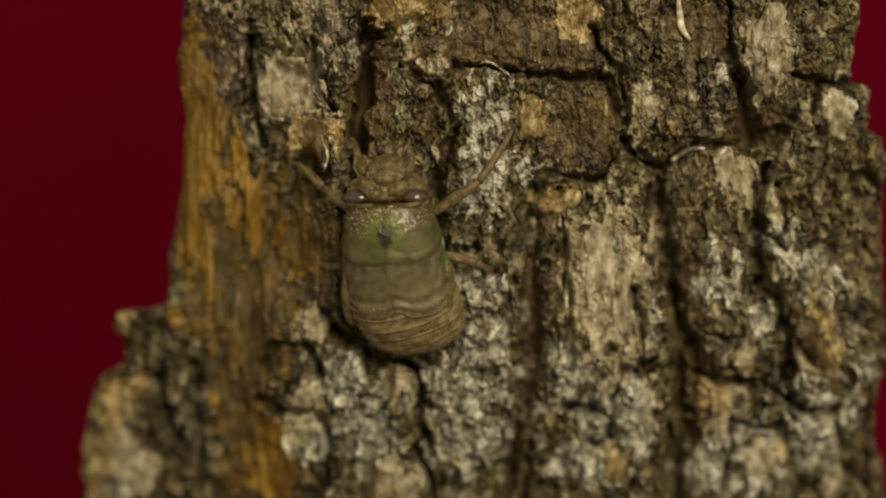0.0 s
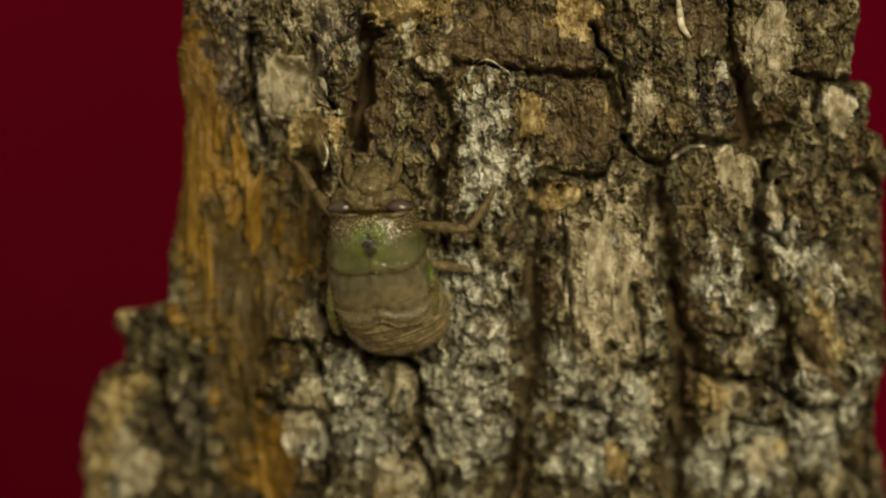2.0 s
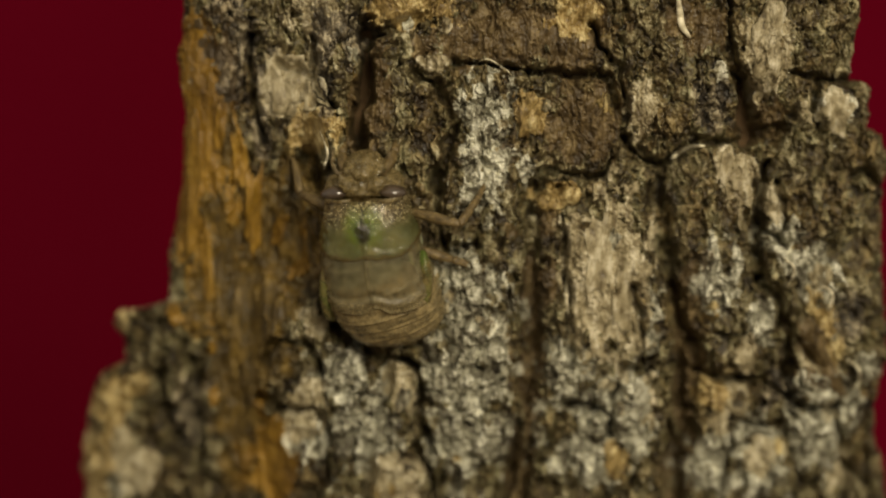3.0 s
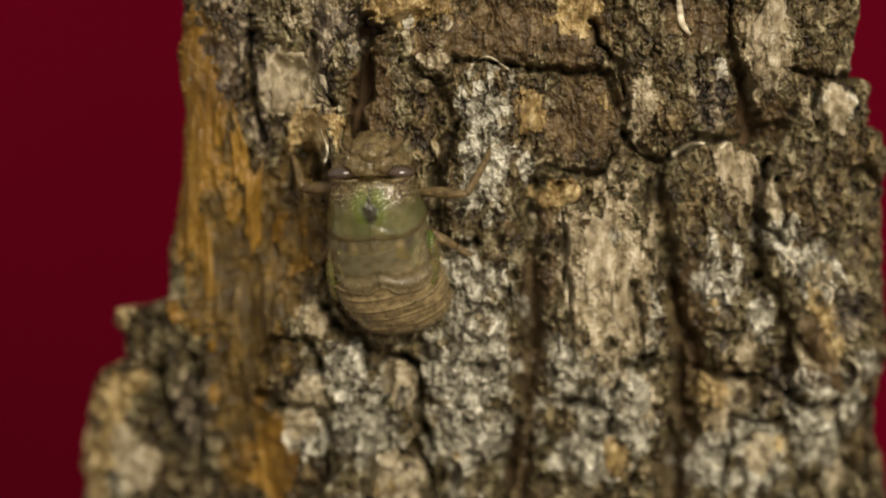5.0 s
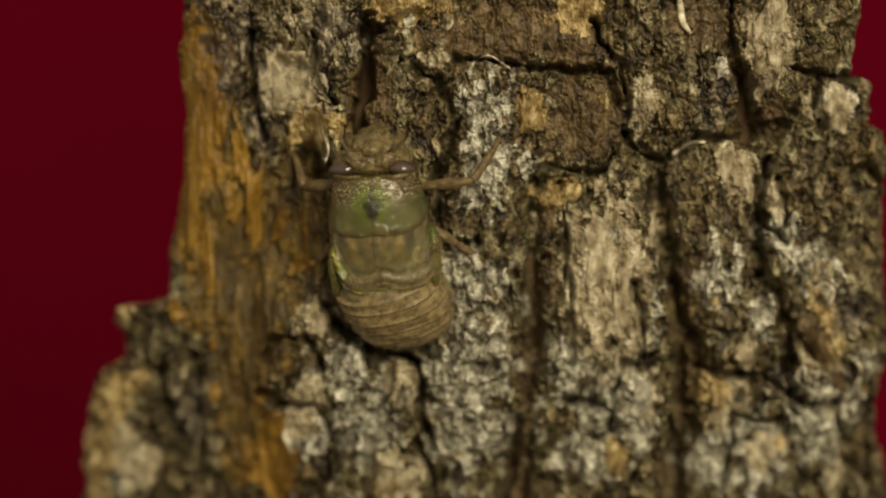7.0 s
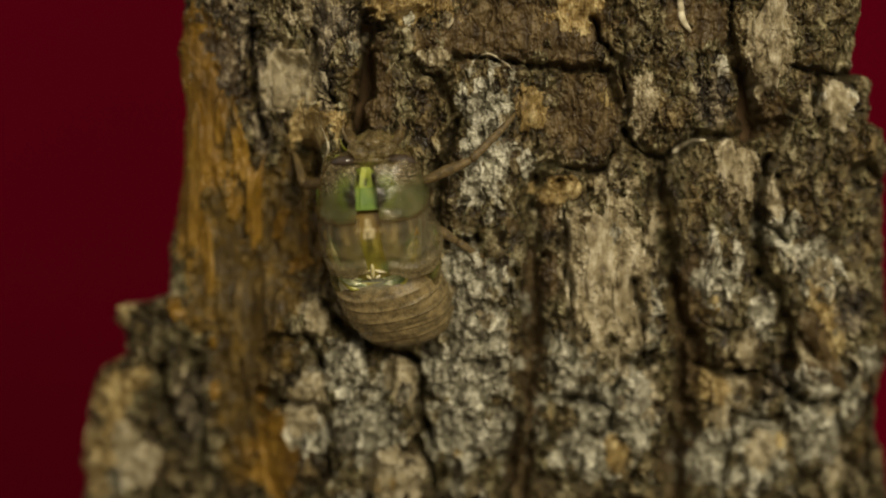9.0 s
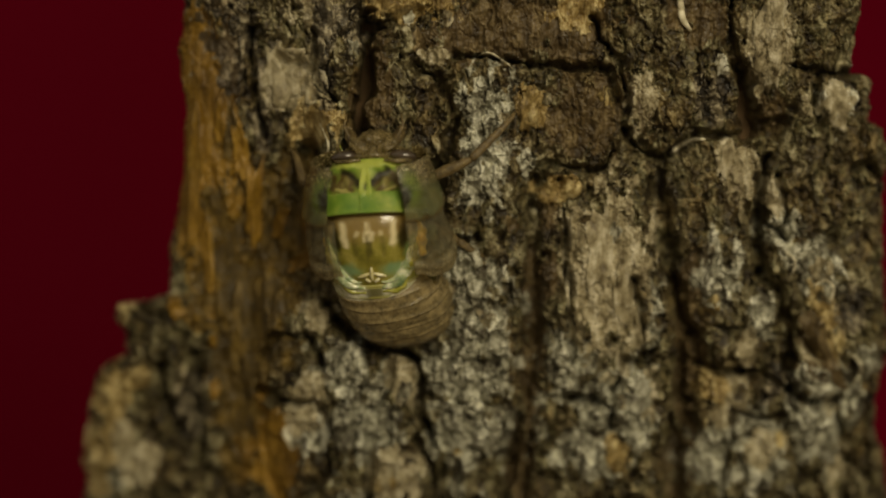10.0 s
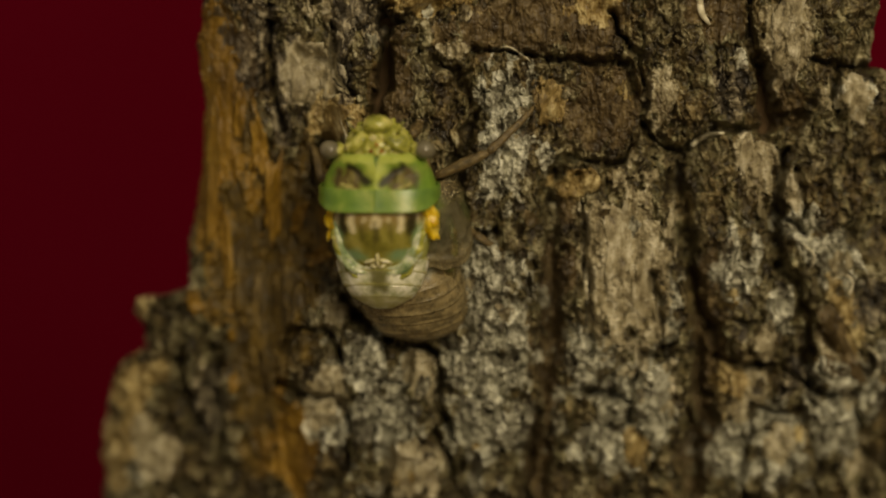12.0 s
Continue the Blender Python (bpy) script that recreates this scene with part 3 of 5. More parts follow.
def near(x, z, cx, cz, rx, rz, hard=2.0):
    """1 inside a soft oval mark, 0 outside it."""
    return math.exp(-((((x - cx) / rx) ** 2 + ((z - cz) / rz) ** 2) ** hard))


def near_line(x, z, a, b, r):
    """1 on a stroke from a to b, 0 away from it."""
    ax, az, bx, bz = *a, *b
    f = min(max(((x - ax) * (bx - ax) + (z - az) * (bz - az)) / ((bx - ax) ** 2 + (bz - az) ** 2), 0), 1)
    return math.exp(-(((x - ax - f * (bx - ax)) ** 2 + (z - az - f * (bz - az)) ** 2) / r ** 2) ** 1.5)


def marked(ob, **marks):
    """Gives a part its colour markings: a strength between 0 and 1 at each place across and along the body."""
    for name, rule in marks.items():
        field = ob.data.attributes.new(name, "FLOAT", "POINT")
        values = []
        for v in ob.data.vertices:
            wobble = noise.noise_vector(v.co / (0.9 * MM))
            values.append(min(max(rule(v.co.x / MM + 0.22 * wobble.x, v.co.z / MM + 0.35 * wobble.z), 0), 1))
        field.data.foreach_set("value", values)
    return ob


def roughen(bm, amount, size):
    """Fine grain on a finished shape."""
    bm.normal_update()
    for v in bm.verts:
        v.co += v.normal * (noise.noise(v.co / (size * MM)) + 0.5 * noise.noise(v.co / (size * 0.45 * MM))) * amount * MM
    return bm


def egg(centre, radii, turn=(0, 0, 0), seg=24, rough=0.0):
    bm = bmesh.new()
    bmesh.ops.create_uvsphere(bm, u_segments=seg, v_segments=seg // 2 + 2, radius=1)
    if rough:
        for v in bm.verts:
            v.co *= 1 + rough * noise.noise(v.co * 2.3 + Vector(centre))
    m = Matrix.LocRotScale(Vector(centre) * MM, Euler([radians(a) for a in turn]), Vector(radii) * MM)
    bmesh.ops.transform(bm, matrix=m, verts=bm.verts)
    return bm


def tube(points, radii, n=10):
    """A limb along points, with rounded ends."""
    bm = bmesh.new()
    pts = [Vector(p) for p in points]
    loops = []
    for i, (p, r) in enumerate(zip(pts, radii)):
        way = (pts[min(i + 1, len(pts) - 1)] - pts[max(i - 1, 0)]).normalized()
        side = way.cross(Vector((0, 1, 0)))
        side = side.normalized() if side.length > 1e-4 else Vector((1, 0, 0))
        up = side.cross(way)
        loops.append([bm.verts.new((p + (side * math.cos(2 * math.pi * k / n) + up * math.sin(2 * math.pi * k / n)) * r) * MM) for k in range(n)])
    for r0, r1 in zip(loops, loops[1:]):
        for k in range(n):
            bm.faces.new((r0[k], r0[(k + 1) % n], r1[(k + 1) % n], r1[k]))
    bm.faces.new(loops[0])
    bm.faces.new(loops[-1])
    return bm


def resting(x, z, lift):
    """A place just in front of the bark."""
    r = int(np.argmin(np.abs(zz - z)))
    return (x, float(GY[r, int(np.argmin(np.abs(GX[r] - x)))]) - lift, z)


def even_surface(reach):
    """The bark's face with its small relief smoothed away."""
    pad = np.pad(GY, reach, mode="edge").cumsum(0).cumsum(1)
    pad = np.pad(pad, ((1, 0), (1, 0)))
    n = 2 * reach + 1
    return (pad[n:, n:] - pad[:-n, n:] - pad[n:, :-n] + pad[:-n, :-n]) / n ** 2


EVEN = even_surface(3)


def chip(name, x, z, half, tall, turn, seed, lift=0.35, curl=0.0, **cover):
    """A loose flake of bark or wood with a ragged outline and a thin edge, lying on the face of the trunk."""
    rings, n = 6, 30
    verts, faces = [], []
    ca, sa = math.cos(radians(turn)), math.sin(radians(turn))
    for r in range(rings + 2):
        f = min(r, rings) / rings
        for k in range(n):
            a = 2 * math.pi * k / n
            edge = 1 + 0.5 * noise.noise((math.cos(a) * 1.9 + seed, math.sin(a) * 1.9, seed * 0.7)) + 0.34 * noise.noise((math.cos(a) * 6 + seed, math.sin(a) * 6, 3.0))
            c, sn = math.cos(a), math.sin(a)
            u = math.copysign(abs(c) ** 0.75, c) * half * edge * f
            v = math.copysign(abs(sn) ** 0.75, sn) * tall * edge * f
            px, pz = x + u * ca + v * sa, z - u * sa + v * ca
            row = int(np.argmin(np.abs(zz - pz)))
            y = float(EVEN[row, int(np.argmin(np.abs(GX[row] - px)))])
            rise = lift * (0.75 + 0.35 * noise.noise((px * 0.9, pz * 0.6, seed))) + 0.3 * noise.noise((px * 1.9, pz * 1.2, seed + 5)) * f * (1.6 - f) + curl * (f * (0.5 + 0.5 * sn)) ** 2
            verts.append((px * MM, (y - rise if r <= rings else y + 0.7) * MM, pz * MM))
    for r in range(rings + 1):
        for k in range(n):
            faces.append((r * n + k, r * n + (k + 1) % n, (r + 1) * n + (k + 1) % n, (r + 1) * n + k))
    ob = mesh_object(name, verts, faces, BARK, trunk)
    for key, value in cover.items():
        ob.data.attributes.new(key, "FLOAT", "POINT").data.foreach_set("value", np.full(len(verts), value, dtype=np.float32))
    return ob


# flakes that stand out of the bark, then the small scattered ones
for x, z, half, tall, turn, lift, cover in (
        (-19.2, 20.2, 2.6, 3.2, 12, 0.5, dict(pale=0.9)), (-15.8, 19.2, 1.5, 2.6, -8, 0.5, dict(pale=0.75)), (38.4, 23.6, 2.0, 4.8, 6, 0.5, dict(pale=0.6)),
        # the flake at 45.6, -3.4 has its white highlight painted on as pale cover
        (47.0, 16.4, 2.0, 2.8, 10, 0.6, dict(pale=0.9)), (45.6, -3.4, 1.1, 1.2, 0, 0.6, dict(pale=1.0, lichen=1.0)), (13.6, 6.2, 2.6, 1.2, -14, 0.6, dict(ochre=1.0)),
        (10.3, 15.9, 1.2, 2.6, 6, 0.5, dict(ochre=0.8)), (33.8, 9.6, 0.8, 2.4, 14, 0.5, dict(pale=0.9)), (21.3, -26.0, 1.2, 1.7, 8, 0.7, dict(ochre=0.9)),
        (46.6, -14.2, 0.9, 4.2, -34, 0.7, dict(fibre=0.9)), (44.8, -11.0, 1.6, 2.4, -10, 0.5, dict(fibre=0.8)), (18.6, -1.0, 1.5, 5.2, 3, 0.4, dict(pale=0.9)),
        (21.6, -6.4, 1.3, 3.6, -5, 0.4, dict(pale=0.85)), (15.8, -9.0, 0.5, 2.8, 2, 0.4, dict(pale=1.0)), (-40.2, -24.4, 1.2, 2.2, 10, 0.7, dict(pale=0.9)),
        (24.0, -18.6, 1.4, 2.2, 6, 0.6, dict(lichen=0.9)), (46.8, -24.6, 2.2, 2.4, 20, 0.7, dict(lichen=0.9)), (-15.3, 13.8, 1.5, 2.2, 4, 0.5, dict(ochre=0.9))):
    chip("bark_flake", x, z, half, tall, turn, x + z, lift, 0.3, **cover)
for x, z, half, tall, turn in ((-23.2, 4.6, 1.0, 5.4, 3), (-24.6, 10.6, 0.8, 3.4, -4), (-30.4, 8.0, 0.9, 7.5, 2), (-28.9, -2.2, 0.7, 4.6, -3), 
                               (-27.0, 15.0, 0.6, 3.2, 6), (-20.0, 2.2, 0.8, 2.2, 20), (-17.6, -2.4, 1.6, 0.9, -24), (-20.6, -22.4, 0.9, 1.5, 4), (-28.2, -18.2, 0.6, 1.3, 0),
                               (-28.4, -12.2, 0.5, 0.9, 10), (-33.0, -8.0, 0.9, 1.5, -20), (-19.4, -27.2, 1.5, 2.6, 14)):
    chip("wood_splinter", x, z, half, tall, turn, x - z, 0.7, 0.6, wood=1.0)
rng_chips = random.Random(17)
for _ in range(60):
    x, z = rng_chips.uniform(-14, 50), rng_chips.uniform(-30, 29)
    size = rng_chips.uniform(0.35, 0.95)
    kind = rng_chips.choice(("lichen", "pale", "ochre", "fibre", "sooty", "lichen", "pale"))
    chip("bark_flake", x, z, size, size * rng_chips.uniform(0.9, 2.2), rng_chips.uniform(-35, 35), x * 3 + z, 0.25, 0.3, granule=rng_chips.uniform(-0.4, 0.4), **{kind: rng_chips.uniform(0.4, 0.8)})


FIBRE_PALE = plain_material("dry_fibre", (0.50, 0.44, 0.29), (0.80, 0.74, 0.56), 900, 0.5, 0.4).mat


def plant_fibre(course, thick, label):
    smooth = curve_through([(k, x, z) for k, (x, z) in enumerate(course)], np.linspace(0, len(course) - 1, 28))
    pts = [Vector(resting(x, z, thick)) for _, x, z in smooth]
    for _ in range(6):
        pts = [pts[0]] + [Vector((b.x, min(b.y, (a.y + b.y + c.y) / 3), b.z)) for a, b, c in zip(pts, pts[1:], pts[2:])] + [pts[-1]]
    middle = sum(pts, Vector()) / len(pts)
    radii = [thick * (0.35 + 0.65 * math.sin(math.pi * (k + 1) / 29)) for k in range(28)]
    bm = tube([p - middle for p in pts], radii, 8)
    ob = part("plant_fibre", bm, FIBRE_PALE, None)
    ob.location = middle * MM
    return tagged(ob, label, "fibre", "dry fibres on the bark")


plant_fibre([(27.4, 10.6), (28.2, 11.4), (29.7, 12.2), (31.3, 12.3)], 0.3, "thin pale curved fibre lying across a dark bark crack")
plant_fibre([(27.7, 29.9), (28.0, 28.1), (28.3, 26.4), (29.3, 25.1)], 0.44, "pale dry fibre strip hanging on the bark")
plant_fibre([(3.6, 22.1), (5.2, 22.5), (6.7, 21.9), (8.2, 20.5)], 0.11, "fine curled pale fibre on rough bark")
plant_fibre([(49.2, -13.4), (50.6, -14.4), (51.2, -16.0), (50.4, -17.4)], 0.2, "short curled pale fibre at the trunk's rough edge")
plant_fibre([(44.8, -5.4), (46.2, -4.6), (47.3, -5.6), (46.9, -7.2)], 0.18, "small looped pale fibre on grey lichen")
plant_fibre([(-14.6, 14.0), (-13.8, 11.6), (-14.3, 9.6)], 0.16, "thin pale fibre hanging over a dark hollow")
plant_fibre([(15.1, -3.0), (14.9, -6.0), (15.3, -9.0)], 0.2, "straight pale fibre lying along a bark strip")
plant_fibre([(41.0, -1.0), (42.4, -2.4), (42.0, -4.4)], 0.14, "fine bent pale fibre beside a fissure")


# ---------------------------------------------------------------- insect materials
def shell_material(name, tint, clear=0.0, green=None):
    m = Mat(name, 0.38, 0.5)
    mid, fine = m.noise(900, 5, 0.65), m.noise(4200, 3, 0.7)
    dark = tuple(c * 0.45 for c in tint)
    light = tuple(min(c * 1.5, 1) for c in tint)
    col = m.ramp(mid, (0.34, dark), (0.5, tint), (0.68, light))
    if green:
        col = m.mix(m.step(m.noise(260, 3, 0.5), 0.42, 0.6), col, green)
    dust = m.step(m.math("ADD", m.math("MULTIPLY", fine, 0.7), m.math("MULTIPLY", mid, 0.3)), 0.54, 0.60)
    speck = m.math("MULTIPLY", m.step(m.noise(3100, 3, 0.65), 0.64, 0.69), m.step(m.noise(520, 3, 0.6), 0.5, 0.66, 0.0, 0.3 if clear > 0.5 else 0.75))
    col = m.mix(m.math("MULTIPLY", dust, 0.3 if clear else 0.7), col, (0.30, 0.225, 0.10))
    col = m.mix(speck, col, (0.50, 0.40, 0.19))
    col = m.mix(m.attr("milky"), col, m.ramp(mid, (0.35, (0.15, 0.165, 0.12)), (0.65, (0.21, 0.22, 0.165))))
    dusted = m.math("MULTIPLY", m.attr("dusted"), m.step(fine, 0.35, 0.6, 0.6, 1.0))
    col = m.mix(m.math("MULTIPLY", dusted, 0.8), col, m.ramp(mid, (0.36, (0.13, 0.095, 0.04)), (0.64, (0.27, 0.21, 0.10))))
    m.colour(col)
    m.put(m.bsdf.inputs["Roughness"], m.step(fine, 0.4, 0.7, 0.14 if clear else 0.3, 0.45 if clear else 0.7))
    m.bump(m.math("ADD", mid, fine), 0.6, 0.0001 if clear else 0.00022)
    if clear:
        m.see_through(m.math("MULTIPLY", m.math("SUBTRACT", 1.0, speck), m.math("MULTIPLY", m.step(dusted, 0.0, 1.0, 1.0, 0.45), clear)), (1.0, 0.95, 0.82) if clear > 0.5 else (1.0, 0.92, 0.70))
    return m.mat


SHELL = shell_material("nymph_cuticle", (0.165, 0.125, 0.056), 0.3)
RINGED = shell_material("abdomen_cuticle", (0.225, 0.172, 0.082), 0.12)
LINING = shell_material("inner_cuticle", (0.16, 0.11, 0.04))


def plate_material():
    """Dusty brown above, bare grey-green below, with a green spot and a black wedge."""
    m = Mat("front_plate_cuticle", 0.25, 0.6)
    mid, fine = m.noise(900, 5, 0.65), m.noise(3600, 3, 0.7)
    fresh = m.attr("fresh")
    brown = m.ramp(mid, (0.34, (0.045, 0.034, 0.014)), (0.5, (0.115, 0.088, 0.038)), (0.68, (0.20, 0.15, 0.068)))
    bare = m.ramp(m.noise(420, 3, 0.5), (0.34, (0.072, 0.080, 0.030)), (0.5, (0.102, 0.112, 0.042)), (0.68, (0.155, 0.150, 0.062)))
    dust = m.math("MULTIPLY", m.step(fine, 0.57, 0.62), m.math("MULTIPLY", m.step(fresh, 0.0, 1.0, 0.85, 0.12), m.step(m.attr("green_spot"), 0.0, 1.0, 1.0, 0.25)))
    col = m.mix(fresh, brown, bare)
    col = m.mix(m.math("MULTIPLY", m.attr("green_spot"), 0.9), col, (0.14, 0.20, 0.022))
    col = m.mix(m.math("MULTIPLY", m.attr("black_wedge"), 0.97), col, (0.014, 0.012, 0.005))
    col = m.mix(m.math("MULTIPLY", m.attr("rim"), 0.85), col, (0.085, 0.052, 0.02))
    m.colour(m.mix(dust, col, (0.52, 0.43, 0.235)))
    m.put(m.bsdf.inputs["Roughness"], m.step(dust, 0.0, 0.8, 0.11, 0.42))
    m.bsdf.inputs["Coat Weight"].default_value, m.bsdf.inputs["Coat Roughness"].default_value = 0.6, 0.12
    m.bump(m.math("MULTIPLY", m.math("ADD", mid, fine), m.step(fresh, 0.0, 1.0, 1.0, 0.35)), 0.7, 0.00022)
    m.see_through(m.math("MULTIPLY", m.step(dust, 0.0, 0.6, 0.40, 0.0), m.step(m.attr("black_wedge"), 0.0, 0.7, 1.0, 0.1)))
    return m.mat


SHELL_GREEN = plate_material()
SHELL_CLEAR = shell_material("thin_nymph_cuticle", (0.160, 0.150, 0.100), 0.70)
SHELL_PAD = shell_material("wing_pad_cuticle", (0.14, 0.11, 0.042), 0.2, (0.085, 0.125, 0.024))
LEG = shell_material("leg_cuticle", (0.12, 0.082, 0.032))
NYMPH_EYE = plain_material("nymph_eye", (0.035, 0.024, 0.016), (0.08, 0.056, 0.036), 500, 0.14, 0.8).mat
ADULT_EYE = plain_material("soft_grey_eye", (0.10, 0.085, 0.05), (0.19, 0.165, 0.105), 500, 0.25, 0.6).mat


def wet_material(name, dark, tint, light, scale=500, rough=0.36, soft=0.25):
    m = Mat(name, rough, 0.6)
    n = m.noise(scale, 4, 0.6)
    m.colour(m.ramp(n, (0.32, dark), (0.5, tint), (0.68, light)))
    m.bsdf.inputs["Subsurface Weight"].default_value = soft
    m.bsdf.inputs["Subsurface Radius"].default_value = (0.0012, 0.0012, 0.0005)
    m.bsdf.inputs["Subsurface Scale"].default_value = 0.6
    m.bump(n, 0.25, 0.0002)
    return m.mat


def tinted(name, dark, tint, light, scale, rough, soft, *marks):
    """Wet cuticle with colour markings: name of the marking, its colour, how strongly it covers."""
    m = Mat(name, rough, 0.6 if rough < 0.3 else 0.3)
    n = m.noise(scale, 4, 0.6)
    col = m.ramp(n, (0.32, dark), (0.5, tint), (0.68, light))
    for mark, shade, most in marks:
        col = m.mix(m.math("MULTIPLY", m.attr(mark), most), col, shade)
    m.colour(col)
    m.bsdf.inputs["Subsurface Weight"].default_value = soft
    m.bsdf.inputs["Subsurface Radius"].default_value = (0.0012, 0.0012, 0.0005)
    m.bsdf.inputs["Subsurface Scale"].default_value = 0.4
    m.bump(n, 0.35, 0.0003)
    return m.mat


ORANGE = wet_material("orange_small_eye", (0.16, 0.06, 0.012), (0.30, 0.12, 0.02), (0.45, 0.2, 0.04), 500, 0.15)
OLIVE = tinted("olive_back_cuticle", (0.14, 0.125, 0.018), (0.24, 0.21, 0.034), (0.36, 0.31, 0.08), 420, 0.15, 0.1,
               ("warm", (0.24, 0.145, 0.06), 0.7), ("teal", (0.17, 0.30, 0.15), 0.8), ("dark", (0.018, 0.015, 0.005), 0.94), ("cream", (0.70, 0.61, 0.38), 0.92),
               ("fold", (0.50, 0.54, 0.38), 0.95), ("rim", (0.36, 0.36, 0.06), 0.9))
SHIELD = tinted("furrowed_green_cuticle", (0.085, 0.18, 0.018), (0.16, 0.27, 0.032), (0.30, 0.37, 0.07), 300, 0.5, 0.2,
                ("yellow", (0.42, 0.45, 0.09), 0.8), ("hollow", (0.085, 0.052, 0.012), 0.97), ("dark", (0.016, 0.013, 0.004), 0.95), ("cream", (0.46, 0.42, 0.14), 0.8))
RUMP = tinted("mint_white_abdomen", (0.24, 0.27, 0.11), (0.64, 0.62, 0.43), (0.95, 0.92, 0.79), 620, 0.12, 0.1,
              ("stripe", (0.11, 0.10, 0.022), 0.95), ("crease", (0.38, 0.35, 0.10), 0.7))
GREEN = wet_material("soft_green_cuticle", (0.075, 0.165, 0.018), (0.15, 0.25, 0.032), (0.31, 0.36, 0.075), 260)
LIME = wet_material("lime_yellow_cuticle", (0.12, 0.125, 0.014), (0.35, 0.345, 0.06), (0.66, 0.60, 0.22), 850, 0.26)
MINT = wet_material("mint_white_cuticle", (0.13, 0.20, 0.085), (0.34, 0.40, 0.21), (0.78, 0.77, 0.58), 800, 0.14)
CREAM = wet_material("cream_mark", (0.40, 0.35, 0.16), (0.60, 0.54, 0.30), (0.80, 0.74, 0.5), 900, 0.2)
YELLOW = wet_material("folded_yellow_wing", (0.52, 0.29, 0.01), (0.68, 0.46, 0.02), (0.80, 0.64, 0.14), 700, 0.3)

# ---------------------------------------------------------------- nymph: body along z, head up, back towards -y
LONG = 1.22
NYMPH = [(-11.0, 0.4, 0.5, 0.4, 2.6, 1.5), (-10.4, 2.0, 1.7, 1.5, 2.2, 1.4), (-9.3, 4.0, 3.2, 2.6, 1.4, 1.35), (-7.9, 5.4, 4.5, 3.6, 0.7, 1.3),
         (-6.4, 6.1, 5.1, 4.2, 0.3, 1.1), (-4.6, 6.5, 5.5, 4.4, 0.0, 0.8), (-2.0, 6.4, 5.6, 4.5, 0.0, 0.35), (0.2, 6.1, 5.5, 4.5, 0.0, 0.0),
         (3.0, 5.8, 5.2, 4.4, 0.0, 0.0), (5.5, 5.3, 4.6, 4.2, 0.1, 0.0), (7.2, 4.8, 3.7, 3.9, 0.3, 0.0), (8.6, 4.4, 3.2, 3.6, 0.5, 0.0),
         (9.6, 3.5, 2.9, 3.2, 0.8, 0.0), (10.7, 2.7, 2.4, 2.4, 1.2, 0.0), (11.5, 1.6, 1.5, 1.5, 1.6, 0.0), (11.8, 0.6, 0.6, 0.6, 1.8, 0.0)]


def nymph_part(name, bm, material, parent, label="", grain=0.07):
    for v in bm.verts:
        v.co.z *= LONG
    return part(name, roughen(bm, grain, 0.7), material, parent, label)


def thinner(keys, k, back=1.0):
    return [(z, w * k, d * k * back, v * k, y, x) for z, w, d, v, y, x in keys]


nymph = tagged(new("cicada_nymph_skin"), "brown-green cicada nymph skin splitting along its back, clinging to bark", "insect shell")
abdomen = nymph_part("abdomen", skin([(z, w * (0.94 if z < -1.5 else 0.8), d * (0.94 if z < -1.5 else 0.72), v * 0.9, y, x) for z, w, d, v, y, x in NYMPH], 1.6, -10.95, 44, n=56), RINGED, nymph, "ringed brown abdomen skin")
marked(abdomen, milky=lambda x, z: 0.9 * float(ease(-1.1, 0.2, z)))
RINGS = [-1.3, -2.6, -4.0, -5.3, -6.7, -8.0, -9.2, -10.6]
for z0, z1 in zip(RINGS, RINGS[1:]):
    nymph_part("abdomen_ring", skin(thinner(NYMPH, 0.99), z0, z1 - 0.03, 12, 0, 360, 80, 0, 0.02, lambda x, z: 0.26 * noise.noise((x * 0.3, z * 1.1, 1.7)) + 0.03 * noise.noise((x * 0.9, z * 4, 2.7))), RINGED, abdomen, "", 0.06)
nymph_part("underside", skin([(z, w * 0.9, d * 0.3, v * 0.95, y, x) for z, w, d, v, y, x in NYMPH], 7.2, -4.6, 20), LINING, nymph)


def plate_rim(x, z):
    """1 on the scalloped rear rim of the front back plate."""
    side = math.degrees(math.asin(min(abs(x) / 5.8, 1)))
    edge = (2.1 + 0.86 * (float(ease(35, 95, side)) + 0.25 * float(ease(14, 0, side)))) * LONG
    return math.exp(-((z - edge - 0.1) / 0.3) ** 2)


